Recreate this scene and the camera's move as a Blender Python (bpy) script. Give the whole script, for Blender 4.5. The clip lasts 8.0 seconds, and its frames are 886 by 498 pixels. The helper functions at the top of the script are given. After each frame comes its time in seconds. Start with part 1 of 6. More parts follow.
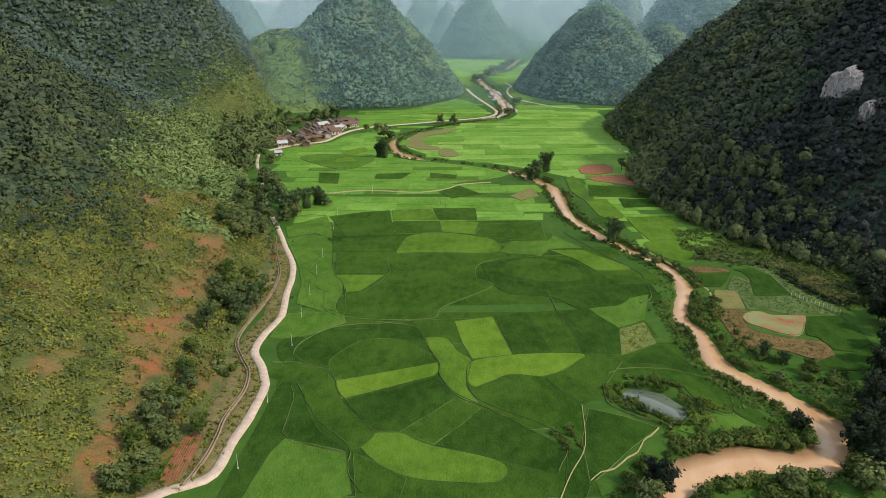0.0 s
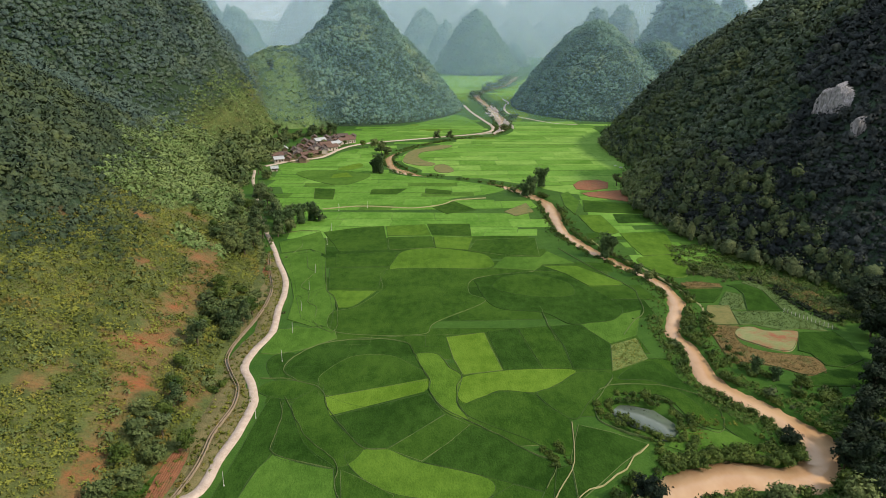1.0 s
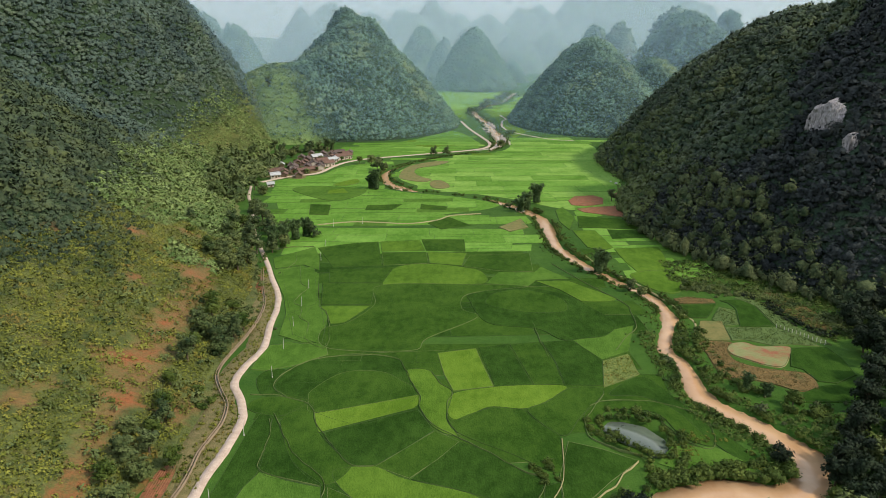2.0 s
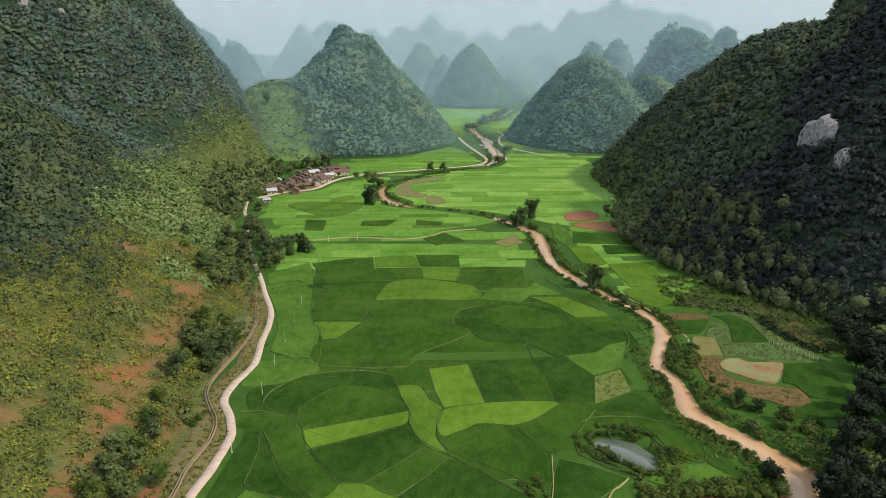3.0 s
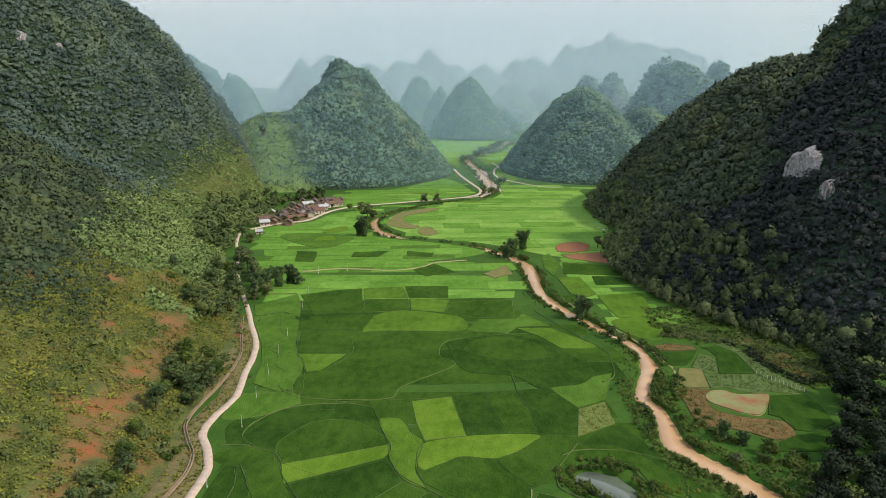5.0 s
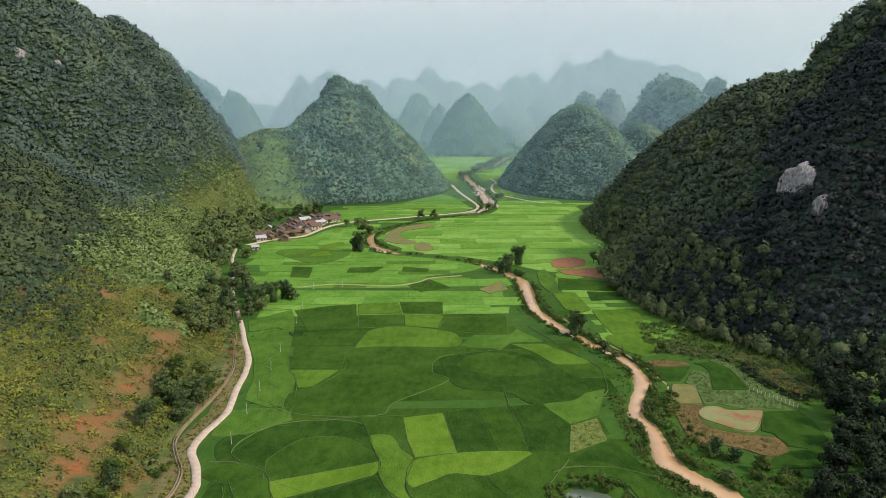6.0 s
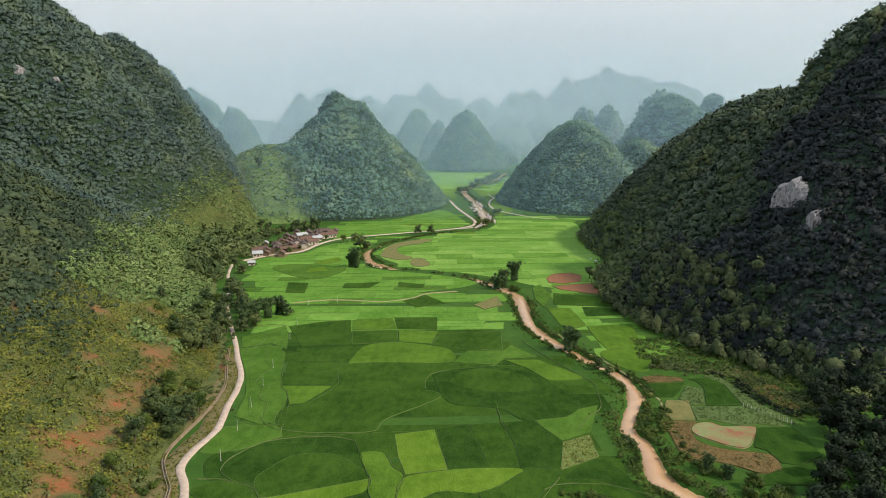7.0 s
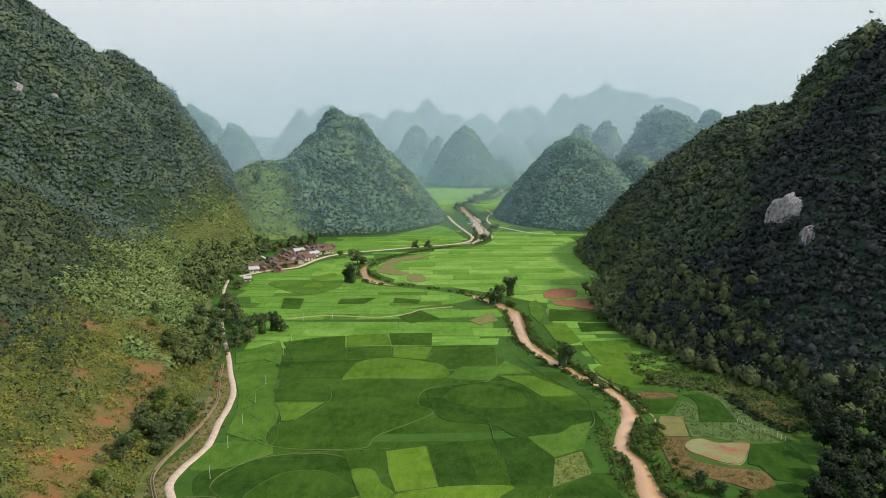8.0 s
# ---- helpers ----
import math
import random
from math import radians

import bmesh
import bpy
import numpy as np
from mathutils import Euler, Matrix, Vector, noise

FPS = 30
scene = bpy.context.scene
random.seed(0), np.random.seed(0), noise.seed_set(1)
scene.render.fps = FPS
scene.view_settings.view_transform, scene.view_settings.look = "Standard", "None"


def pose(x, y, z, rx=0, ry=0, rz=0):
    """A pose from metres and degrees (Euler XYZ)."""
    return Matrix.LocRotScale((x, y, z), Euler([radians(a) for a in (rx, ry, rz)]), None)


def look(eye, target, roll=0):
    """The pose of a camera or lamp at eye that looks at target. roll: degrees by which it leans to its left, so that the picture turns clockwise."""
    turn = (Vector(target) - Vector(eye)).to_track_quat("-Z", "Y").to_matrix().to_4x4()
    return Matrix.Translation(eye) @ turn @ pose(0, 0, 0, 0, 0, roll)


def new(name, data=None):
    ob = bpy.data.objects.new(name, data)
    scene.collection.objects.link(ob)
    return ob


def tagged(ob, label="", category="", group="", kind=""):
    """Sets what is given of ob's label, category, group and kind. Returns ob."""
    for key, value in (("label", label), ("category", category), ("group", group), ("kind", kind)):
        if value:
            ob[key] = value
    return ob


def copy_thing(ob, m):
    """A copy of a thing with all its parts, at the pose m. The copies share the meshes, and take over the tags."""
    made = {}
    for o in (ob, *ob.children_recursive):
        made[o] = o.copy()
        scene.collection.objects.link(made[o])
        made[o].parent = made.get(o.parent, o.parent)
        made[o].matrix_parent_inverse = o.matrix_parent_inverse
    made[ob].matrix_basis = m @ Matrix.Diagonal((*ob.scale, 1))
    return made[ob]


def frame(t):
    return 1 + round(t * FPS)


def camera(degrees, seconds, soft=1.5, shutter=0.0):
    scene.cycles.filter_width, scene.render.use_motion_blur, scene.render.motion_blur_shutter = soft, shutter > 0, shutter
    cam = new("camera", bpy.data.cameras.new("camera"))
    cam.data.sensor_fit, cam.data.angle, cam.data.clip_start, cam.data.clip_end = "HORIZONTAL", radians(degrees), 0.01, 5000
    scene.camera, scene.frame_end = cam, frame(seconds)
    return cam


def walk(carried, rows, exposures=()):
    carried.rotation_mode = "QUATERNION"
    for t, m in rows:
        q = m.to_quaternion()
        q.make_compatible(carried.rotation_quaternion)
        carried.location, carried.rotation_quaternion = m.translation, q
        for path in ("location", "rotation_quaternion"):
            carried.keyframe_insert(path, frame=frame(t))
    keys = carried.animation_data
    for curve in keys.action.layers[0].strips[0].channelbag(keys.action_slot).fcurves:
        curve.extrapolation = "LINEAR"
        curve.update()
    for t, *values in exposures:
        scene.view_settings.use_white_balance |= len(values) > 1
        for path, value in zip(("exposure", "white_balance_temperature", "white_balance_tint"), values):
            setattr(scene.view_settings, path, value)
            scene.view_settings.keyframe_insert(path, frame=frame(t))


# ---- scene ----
# Camera: a slow sideways flight 85 m above the valley floor, tilting up.
# Rows: seconds, eye (m), yaw, pitch, roll (degrees).
cam = camera(65.80, 8.0, soft=0.55)
PATH = [
    (0, 0.03, 0.01, 84.97, 0.003, -18.670, -0.104),
    (0.5, 1.21, 0.02, 84.96, -0.027, -18.017, -0.105),
    (1, 2.38, 0.02, 84.95, -0.056, -17.364, -0.107),
    (1.5, 3.55, 0.02, 84.95, -0.083, -16.711, -0.110),
    (3, 7.09, 0.03, 84.92, -0.154, -14.755, -0.130),
    (3.5, 8.28, 0.04, 84.92, -0.174, -14.103, -0.140),
    (4, 9.47, 0.04, 84.91, -0.192, -13.452, -0.151),
    (4.5, 10.66, 0.04, 84.90, -0.209, -12.801, -0.163),
    (6, 14.24, 0.06, 84.88, -0.250, -10.849, -0.209),
    (6.5, 15.44, 0.06, 84.87, -0.260, -10.199, -0.227),
    (7, 16.64, 0.06, 84.86, -0.269, -9.550, -0.247),
    (7.5, 17.84, 0.07, 84.85, -0.275, -8.900, -0.269),
    (8, 19.05, 0.07, 84.84, -0.281, -8.251, -0.291),
]
walk(cam, [(t, pose(x, y, z, 0, 0, yaw) @ pose(0, 0, 0, 90 + pitch) @ pose(0, 0, 0, 0, 0, roll)) for t, x, y, z, yaw, pitch, roll in PATH])

# ---- light ----
SUN_EL, SUN_ROT = 42.0, 114.0   # degrees: height of the sun, and its bearing from +y towards +x
world = bpy.data.worlds.new("hazy_sky")
scene.world = world
world.use_nodes = True
wn, wl = world.node_tree.nodes, world.node_tree.links
wn.clear()
w_out = wn.new("ShaderNodeOutputWorld")
w_bg = wn.new("ShaderNodeBackground")
w_sky = wn.new("ShaderNodeTexSky")
w_sky.sky_type, w_sky.sun_disc = "NISHITA", False
w_sky.sun_elevation, w_sky.sun_rotation = radians(SUN_EL), radians(SUN_ROT)
w_sky.dust_density, w_sky.air_density = 6.0, 1.5
w_tc = wn.new("ShaderNodeTexCoord")
w_map = wn.new("ShaderNodeMapping")
w_map.inputs["Scale"].default_value = (1.7, 1.7, 4.0)
w_noise = wn.new("ShaderNodeTexNoise")
w_noise.inputs["Scale"].default_value, w_noise.inputs["Detail"].default_value = 1.6, 4.0
w_ramp = wn.new("ShaderNodeValToRGB")
w_ramp.color_ramp.elements[0].position, w_ramp.color_ramp.elements[0].color = 0.35, (9.5, 9.9, 10.3, 1)
w_ramp.color_ramp.elements[1].position, w_ramp.color_ramp.elements[1].color = 0.68, (10.7, 10.8, 10.8, 1)
w_mix = wn.new("ShaderNodeMix")
w_mix.data_type = "RGBA"
w_mix.inputs["Factor"].default_value = 0.88      # a thin, even cloud over the blue
wl.new(w_tc.outputs["Generated"], w_map.inputs["Vector"])
wl.new(w_map.outputs["Vector"], w_noise.inputs["Vector"])
wl.new(w_noise.outputs["Fac"], w_ramp.inputs["Fac"])
wl.new(w_sky.outputs["Color"], w_mix.inputs["A"])
w_sep, w_high, w_over = wn.new("ShaderNodeSeparateXYZ"), wn.new("ShaderNodeMapRange"), wn.new("ShaderNodeMix")
w_high.inputs["From Min"].default_value, w_high.inputs["From Max"].default_value = 0.30, 0.75
w_over.data_type = "RGBA"
w_over.inputs["B"].default_value = (8.4, 9.9, 12.0, 1)     # the cloud thins out overhead
wl.new(w_tc.outputs["Generated"], w_sep.inputs[0])
wl.new(w_sep.outputs["Z"], w_high.inputs["Value"])
wl.new(w_high.outputs["Result"], w_over.inputs["Factor"])
wl.new(w_ramp.outputs["Color"], w_over.inputs["A"])
wl.new(w_over.outputs["Result"], w_mix.inputs["B"])
wl.new(w_mix.outputs["Result"], w_bg.inputs["Color"])
w_bg.inputs["Strength"].default_value = 0.088
wl.new(w_bg.outputs["Background"], w_out.inputs["Surface"])

sun_data = bpy.data.lights.new("sun", "SUN")
sun_data.energy, sun_data.angle, sun_data.color = 3.8, radians(4.0), (1.0, 0.88, 0.70)
sun = new("sun", sun_data)
sun_way = Vector((math.sin(radians(SUN_ROT)) * math.cos(radians(SUN_EL)), math.cos(radians(SUN_ROT)) * math.cos(radians(SUN_EL)), math.sin(radians(SUN_EL))))
sun.matrix_world = look(sun_way * 600, (0, 0, 0))
scene.view_settings.exposure = 0.0


# ---- materials ----
def material(name, dark, light, scale=1.0, rough=0.8, bump=0.3, bump_scale=None, fine=6.0, island=0.0, big=0.0, stretch=(1, 1, 1), spec=0.3, third=None, third_size=8.0, third_from=0.54, span=0.3):
    """Two-scale noise between two colours, with fine relief. island: how far loose pieces differ; big: size in metres of broad patches."""
    m = bpy.data.materials.new(name)
    m.use_nodes = True
    nt = m.node_tree
    n, l = nt.nodes, nt.links
    b = n["Principled BSDF"]
    b.inputs["Roughness"].default_value = rough
    b.inputs["Specular IOR Level"].default_value = spec
    geo = n.new("ShaderNodeNewGeometry")
    mp = n.new("ShaderNodeMapping")
    mp.inputs["Scale"].default_value = stretch
    l.new(geo.outputs["Position"], mp.inputs["Vector"])
    n1 = n.new("ShaderNodeTexNoise")
    n1.inputs["Scale"].default_value, n1.inputs["Detail"].default_value, n1.inputs["Roughness"].default_value = 1.0 / scale, 5.0, 0.65
    n2 = n.new("ShaderNodeTexNoise")
    n2.inputs["Scale"].default_value, n2.inputs["Detail"].default_value = fine / scale, 3.0
    for q in (n1, n2):
        l.new(mp.outputs["Vector"], q.inputs["Vector"])
    add = n.new("ShaderNodeMath")
    add.operation = "MULTIPLY_ADD"
    l.new(n2.outputs["Fac"], add.inputs[0])
    add.inputs[1].default_value = 0.45
    l.new(n1.outputs["Fac"], add.inputs[2])
    last = add.outputs[0]
    shift = 0.225
    if big:
        n3 = n.new("ShaderNodeTexNoise")
        n3.inputs["Scale"].default_value, n3.inputs["Detail"].default_value = 1.0 / big, 2.0
        l.new(geo.outputs["Position"], n3.inputs["Vector"])
        a3 = n.new("ShaderNodeMath")
        a3.operation = "MULTIPLY_ADD"
        l.new(n3.outputs["Fac"], a3.inputs[0])
        a3.inputs[1].default_value = 0.9
        l.new(last, a3.inputs[2])
        last, shift = a3.outputs[0], shift + 0.45
    if island:
        a4 = n.new("ShaderNodeMath")
        a4.operation = "MULTIPLY_ADD"
        l.new(geo.outputs["Random Per Island"], a4.inputs[0])
        a4.inputs[1].default_value = island
        l.new(last, a4.inputs[2])
        last, shift = a4.outputs[0], shift + island / 2
    ramp = n.new("ShaderNodeMapRange")
    l.new(last, ramp.inputs["Value"])
    ramp.inputs["From Min"].default_value, ramp.inputs["From Max"].default_value = 0.5 + shift - span, 0.5 + shift + span
    mix = n.new("ShaderNodeMix")
    mix.data_type = "RGBA"
    l.new(ramp.outputs["Result"], mix.inputs["Factor"])
    mix.inputs["A"].default_value, mix.inputs["B"].default_value = (*dark, 1), (*light, 1)
    colour = mix.outputs["Result"]
    if third:
        n6, edge, mix3 = n.new("ShaderNodeTexNoise"), n.new("ShaderNodeMapRange"), n.new("ShaderNodeMix")
        n6.inputs["Scale"].default_value, n6.inputs["Detail"].default_value, n6.inputs["Roughness"].default_value = 1.0 / third_size, 6.0, 0.7
        l.new(mp.outputs["Vector"], n6.inputs["Vector"])
        l.new(n6.outputs["Fac"], edge.inputs["Value"])
        edge.inputs["From Min"].default_value, edge.inputs["From Max"].default_value = third_from, third_from + 0.16
        mix3.data_type = "RGBA"
        l.new(edge.outputs["Result"], mix3.inputs["Factor"])
        l.new(colour, mix3.inputs["A"])
        mix3.inputs["B"].default_value = (*third, 1)
        colour = mix3.outputs["Result"]
    l.new(colour, b.inputs["Base Color"])
    if bump:
        n5 = n.new("ShaderNodeTexNoise")
        n5.inputs["Scale"].default_value, n5.inputs["Detail"].default_value = 1.0 / (bump_scale or scale * 0.3), 4.0
        l.new(mp.outputs["Vector"], n5.inputs["Vector"])
        bp = n.new("ShaderNodeBump")
        bp.inputs["Strength"].default_value, bp.inputs["Distance"].default_value = bump, (bump_scale or scale * 0.3)
        l.new(n5.outputs["Fac"], bp.inputs["Height"])
        l.new(bp.outputs["Normal"], b.inputs["Normal"])
    return m


def crop(name, dark, light):
    return material(name, dark, light, 2.5, 0.9, 0.8, 0.35, 8, big=18, spec=0.03, span=0.24, stretch=(1, 0.55, 1))


RICE = {
    "d": crop("rice_dark", (0.0150, 0.0420, 0.0056), (0.0365, 0.0830, 0.0122)),
    "dm": crop("rice_green", (0.0218, 0.0565, 0.0070), (0.0500, 0.1040, 0.0138)),
    "m": crop("rice_mid", (0.0455, 0.1060, 0.0135), (0.0850, 0.1640, 0.0250)),
    "lm": crop("rice_fresh", (0.0732, 0.1720, 0.0209), (0.1331, 0.2620, 0.0418)),
    "n": crop("rice_young", (0.0520, 0.1110, 0.0115), (0.0970, 0.1760, 0.0210)),
    "l": crop("rice_light", (0.0720, 0.1390, 0.0120), (0.1240, 0.2090, 0.0240)),
    "g": crop("rice_ripening", (0.128, 0.250, 0.040), (0.210, 0.350, 0.074)),
    "y": crop("rice_heading", (0.096, 0.215, 0.030), (0.168, 0.308, 0.055)),
    "corn": material("maize", (0.060, 0.110, 0.018), (0.19, 0.22, 0.055), 1.0, 0.9, 0.9, 0.6, 3, span=0.2),
    "pale": material("bean_field", (0.050, 0.096, 0.020), (0.115, 0.170, 0.044), 1.6, 0.8, 0.9, 0.6, 5),
    "soil": material("red_soil", (0.15, 0.062, 0.030), (0.31, 0.128, 0.062), 2, 0.9, 0.8, 0.4, 6, third=(0.10, 0.10, 0.03), third_size=6.0),
    "ochre": material("dry_field", (0.1020, 0.1110, 0.0297), (0.2040, 0.1739, 0.0594), 3, 0.9, 0.6, 0.4, 5, span=0.24, third=(0.0748, 0.1221, 0.0264), third_size=7.0),
    "brown": material("stubble", (0.085, 0.062, 0.018), (0.205, 0.130, 0.046), 1.2, 0.9, 0.9, 0.5, 4, span=0.22, third=(0.050, 0.085, 0.018), third_size=5.0),
    "mud": material("flooded_mud", (0.155, 0.180, 0.060), (0.26, 0.265, 0.110), 3, 0.4, 0.2, 0.6, 3, third=(0.25, 0.085, 0.042), third_size=6.0, third_from=0.45),
}
BUND = material("grassy_bund", (0.016, 0.045, 0.008), (0.050, 0.085, 0.018), 3, 0.9, 0.6, 0.3, 5)
BUND_PALE = material("trodden_bund", (0.045, 0.085, 0.018), (0.135, 0.165, 0.055), 1.2, 0.9, 0.6, 0.3, 5)
GRASS = material("valley_grass", (0.024, 0.072, 0.008), (0.056, 0.120, 0.016), 4, 0.85, 0.5, 0.4, 8, big=40, spec=0.12)
ROAD = material("pale_gravel", (0.34, 0.255, 0.195), (0.58, 0.465, 0.385), 1.5, 0.9, 0.4, 0.3, 6)
DIRT = material("trodden_earth", (0.19, 0.19, 0.075), (0.37, 0.32, 0.17), 1.5, 0.9, 0.4, 0.3, 6)
CONCRETE = material("stained_concrete", (0.15, 0.11, 0.07), (0.30, 0.23, 0.155), 1.0, 0.85, 0.3, 0.2, 6)
WATER = material("silty_water", (0.40, 0.222, 0.108), (0.53, 0.345, 0.198), 14, 0.17, 0.06, 0.7, 4, stretch=(1, 0.5, 1), spec=0.5)
POND = material("pond_water", (0.10, 0.125, 0.10), (0.14, 0.165, 0.135), 8, 0.08, 0.05, 0.6, 4, spec=0.6)


def leaves_of(name, dark, light, size=4, big=22, third=None, third_size=8.0, third_from=0.54, spec=0.14):
    return material(name, dark, light, size, 0.55, 0.9, 0.45, island=0.13, span=0.22, big=big, spec=spec, third=third, third_size=third_size, third_from=third_from)


LEAF = {
    # blue haze is mixed into the hill leaf colours, most in upland and cone
    "forest": leaves_of("forest_leaves", (0.0096, 0.0250, 0.0130), (0.0650, 0.0955, 0.0430), 4, 22, third=(0.0786, 0.1010, 0.0330), third_size=24.0, third_from=0.48, spec=0.25),
    "upland": leaves_of("hazed_upland_leaves", (0.0092, 0.0294, 0.0264), (0.0748, 0.1176, 0.0871), 4, 26, third=(0.0827, 0.1191, 0.0638), third_size=34.0, third_from=0.50, spec=0.35),
    # near-black: the east hill's shade is put into its leaves, with blue haze
    "dark": leaves_of("shaded_hill_leaves", (0.0034, 0.0077, 0.0081), (0.0235, 0.0322, 0.0311), 3.5, 30, third=(0.0521, 0.0630, 0.0370), third_size=17.0, spec=0.25),
    "cone": leaves_of("hazed_hill_leaves", (0.0166, 0.0537, 0.0413), (0.1240, 0.2166, 0.1346), 3.5, 26, third=(0.1777, 0.2383, 0.1076), third_size=40.0, spec=0.3),
    "lush": leaves_of("lush_leaves", (0.0312, 0.0600, 0.0180), (0.1500, 0.1820, 0.0600)),
    "scrub": leaves_of("scrub_leaves", (0.0460, 0.0708, 0.0092), (0.2162, 0.2267, 0.0385), 2.2, 12, third=(0.2230, 0.1438, 0.0385), third_size=9.0),
    # the hill's shadow over the eastern trees is put into this leaf colour
    "gloom": leaves_of("shadowed_leaves", (0.0032, 0.0096, 0.0048), (0.0240, 0.0400, 0.0176), 2.5, 12),
    "grove": leaves_of("grove_leaves", (0.0176, 0.0378, 0.0147), (0.1027, 0.1239, 0.0483), 2.5, 14),
    "meadow": leaves_of("meadow_leaves", (0.0645, 0.1220, 0.0297), (0.2258, 0.2950, 0.0990), 2.5, 16),
    "tree": leaves_of("tree_leaves", (0.0192, 0.0440, 0.0160), (0.1200, 0.1550, 0.0560), 2, 9),
    "bamboo": leaves_of("bamboo_leaves", (0.020, 0.050, 0.016), (0.084, 0.132, 0.046), 2, 9),
    "bank": leaves_of("bank_leaves", (0.0240, 0.0520, 0.0080), (0.0936, 0.1300, 0.0240), 3, 9),
}
BARK = material("bark", (0.06, 0.045, 0.03), (0.15, 0.12, 0.085), 0.6, 0.9, 0.6, 0.1, 5, stretch=(3, 3, 0.6))
ROCK = material("limestone", (0.09, 0.085, 0.088), (0.52, 0.485, 0.49), 0.9, 0.9, 1.0, 0.8, 4, stretch=(1.6, 1.6, 0.10), third=(0.025, 0.026, 0.025), third_size=1.5)
UNDER = material("undergrowth", (0.012, 0.030, 0.018), (0.046, 0.080, 0.044), 5, 0.9, 1.0, 2.0, 5, big=30)


# ---- building helpers ----
def mesh_from(name, verts, faces, mat=None, smooth=False):
    """A mesh from numpy arrays: verts (n, 3) and faces (m, 3 or 4)."""
    me = bpy.data.meshes.new(name)
    v, f = np.asarray(verts, np.float32), np.asarray(faces, np.int32)
    k = f.shape[1]
    me.vertices.add(len(v))
    me.vertices.foreach_set("co", v.ravel())
    me.loops.add(f.size)
    me.loops.foreach_set("vertex_index", f.ravel())
    me.polygons.add(len(f))
    me.polygons.foreach_set("loop_start", np.arange(0, f.size, k, dtype=np.int32))
    if smooth:
        me.polygons.foreach_set("use_smooth", np.ones(len(f), bool))
    me.update(calc_edges=True)
    if mat:
        me.materials.append(mat)
    return me


def part(name, me, parent, label=""):
    ob = new(name, me)
    ob.parent = parent
    return tagged(ob, label)


def spread(pts, step):
    """A smooth line through the points, with a station about every step metres."""
    p = np.array(pts, float)
    p = np.vstack([2 * p[0] - p[1], p, 2 * p[-1] - p[-2]])
    out = []
    for a, b, c, d in zip(p[:-3], p[1:-2], p[2:-1], p[3:]):
        k = max(2, int(np.linalg.norm((c - b)[:2]) / step))
        for t in np.arange(k) / k:
            out.append(0.5 * (2 * b + (c - a) * t + (2 * a - 5 * b + 4 * c - d) * t * t + (3 * b - a - 3 * c + d) * t**3))
    out.append(p[-2])
    return np.array(out)


def rounded(pts, times=2):
    """Corner cutting of a closed outline."""
    p = np.array(pts, float)
    for _ in range(times):
        q = np.roll(p, -1, axis=0)
        p = np.stack([0.75 * p + 0.25 * q, 0.25 * p + 0.75 * q], 1).reshape(-1, 2)
    return p


def closed_curve(pts, per=6):
    """A smooth closed outline through all the points."""
    p = np.array(pts, float)
    a, b, c, d = np.roll(p, 1, 0), p, np.roll(p, -1, 0), np.roll(p, -2, 0)
    t = (np.arange(per) / per)[None, :, None]
    a, b, c, d = (q[:, None] for q in (a, b, c, d))
    q = 0.5 * (2 * b + (c - a) * t + (2 * a - 5 * b + 4 * c - d) * t**2 + (3 * b - a - 3 * c + d) * t**3)
    return q.reshape(-1, 2)


def ribbon(name, line, width, z, thick, mat, wobble=0.0, closed=False, lift=None, foot=-0.25):
    """A band of ground (road, path, bund) with a slightly crowned top and sloping sides. lift: the ground height under it."""
    p = np.asarray(line, float)[:, :2]
    w = np.broadcast_to(np.asarray(width, float), (len(p),)).copy()
    tan = (np.roll(p, -1, 0) - np.roll(p, 1, 0)) if closed else np.gradient(p, axis=0)
    nrm = np.stack([tan[:, 1], -tan[:, 0]], 1) / (np.linalg.norm(tan, axis=1, keepdims=True) + 1e-9)
    rng = np.random.default_rng(len(p) * 7 + int(abs(p[0, 0]) * 10))
    wave = [hash_noise(p[:, 0] + 31 * k, p[:, 1], 7, 5 + k, 3) + 0.4 * rng.uniform(-1, 1, len(p)) for k in (0, 1)]
    wl_, wr_ = (w / 2 * (1 + wobble * q) for q in wave)
    base = lift(p[:, 0], p[:, 1]) if lift else np.zeros(len(p))
    cols = [(p - nrm * (wl_ + thick)[:, None], base + foot), (p - nrm * wl_[:, None], base + z), (p, base + z + 0.05 * thick + 0.02),
            (p + nrm * wr_[:, None], base + z), (p + nrm * (wr_ + thick)[:, None], base + foot)]
    v = np.concatenate([np.c_[c, h] for c, h in cols])
    n, faces = len(p), []
    last = n if closed else n - 1
    for c in range(4):
        for i in range(last):
            j = (i + 1) % n
            faces.append((c * n + i, (c + 1) * n + i, (c + 1) * n + j, c * n + j))
    return mesh_from(name, v, faces, mat)


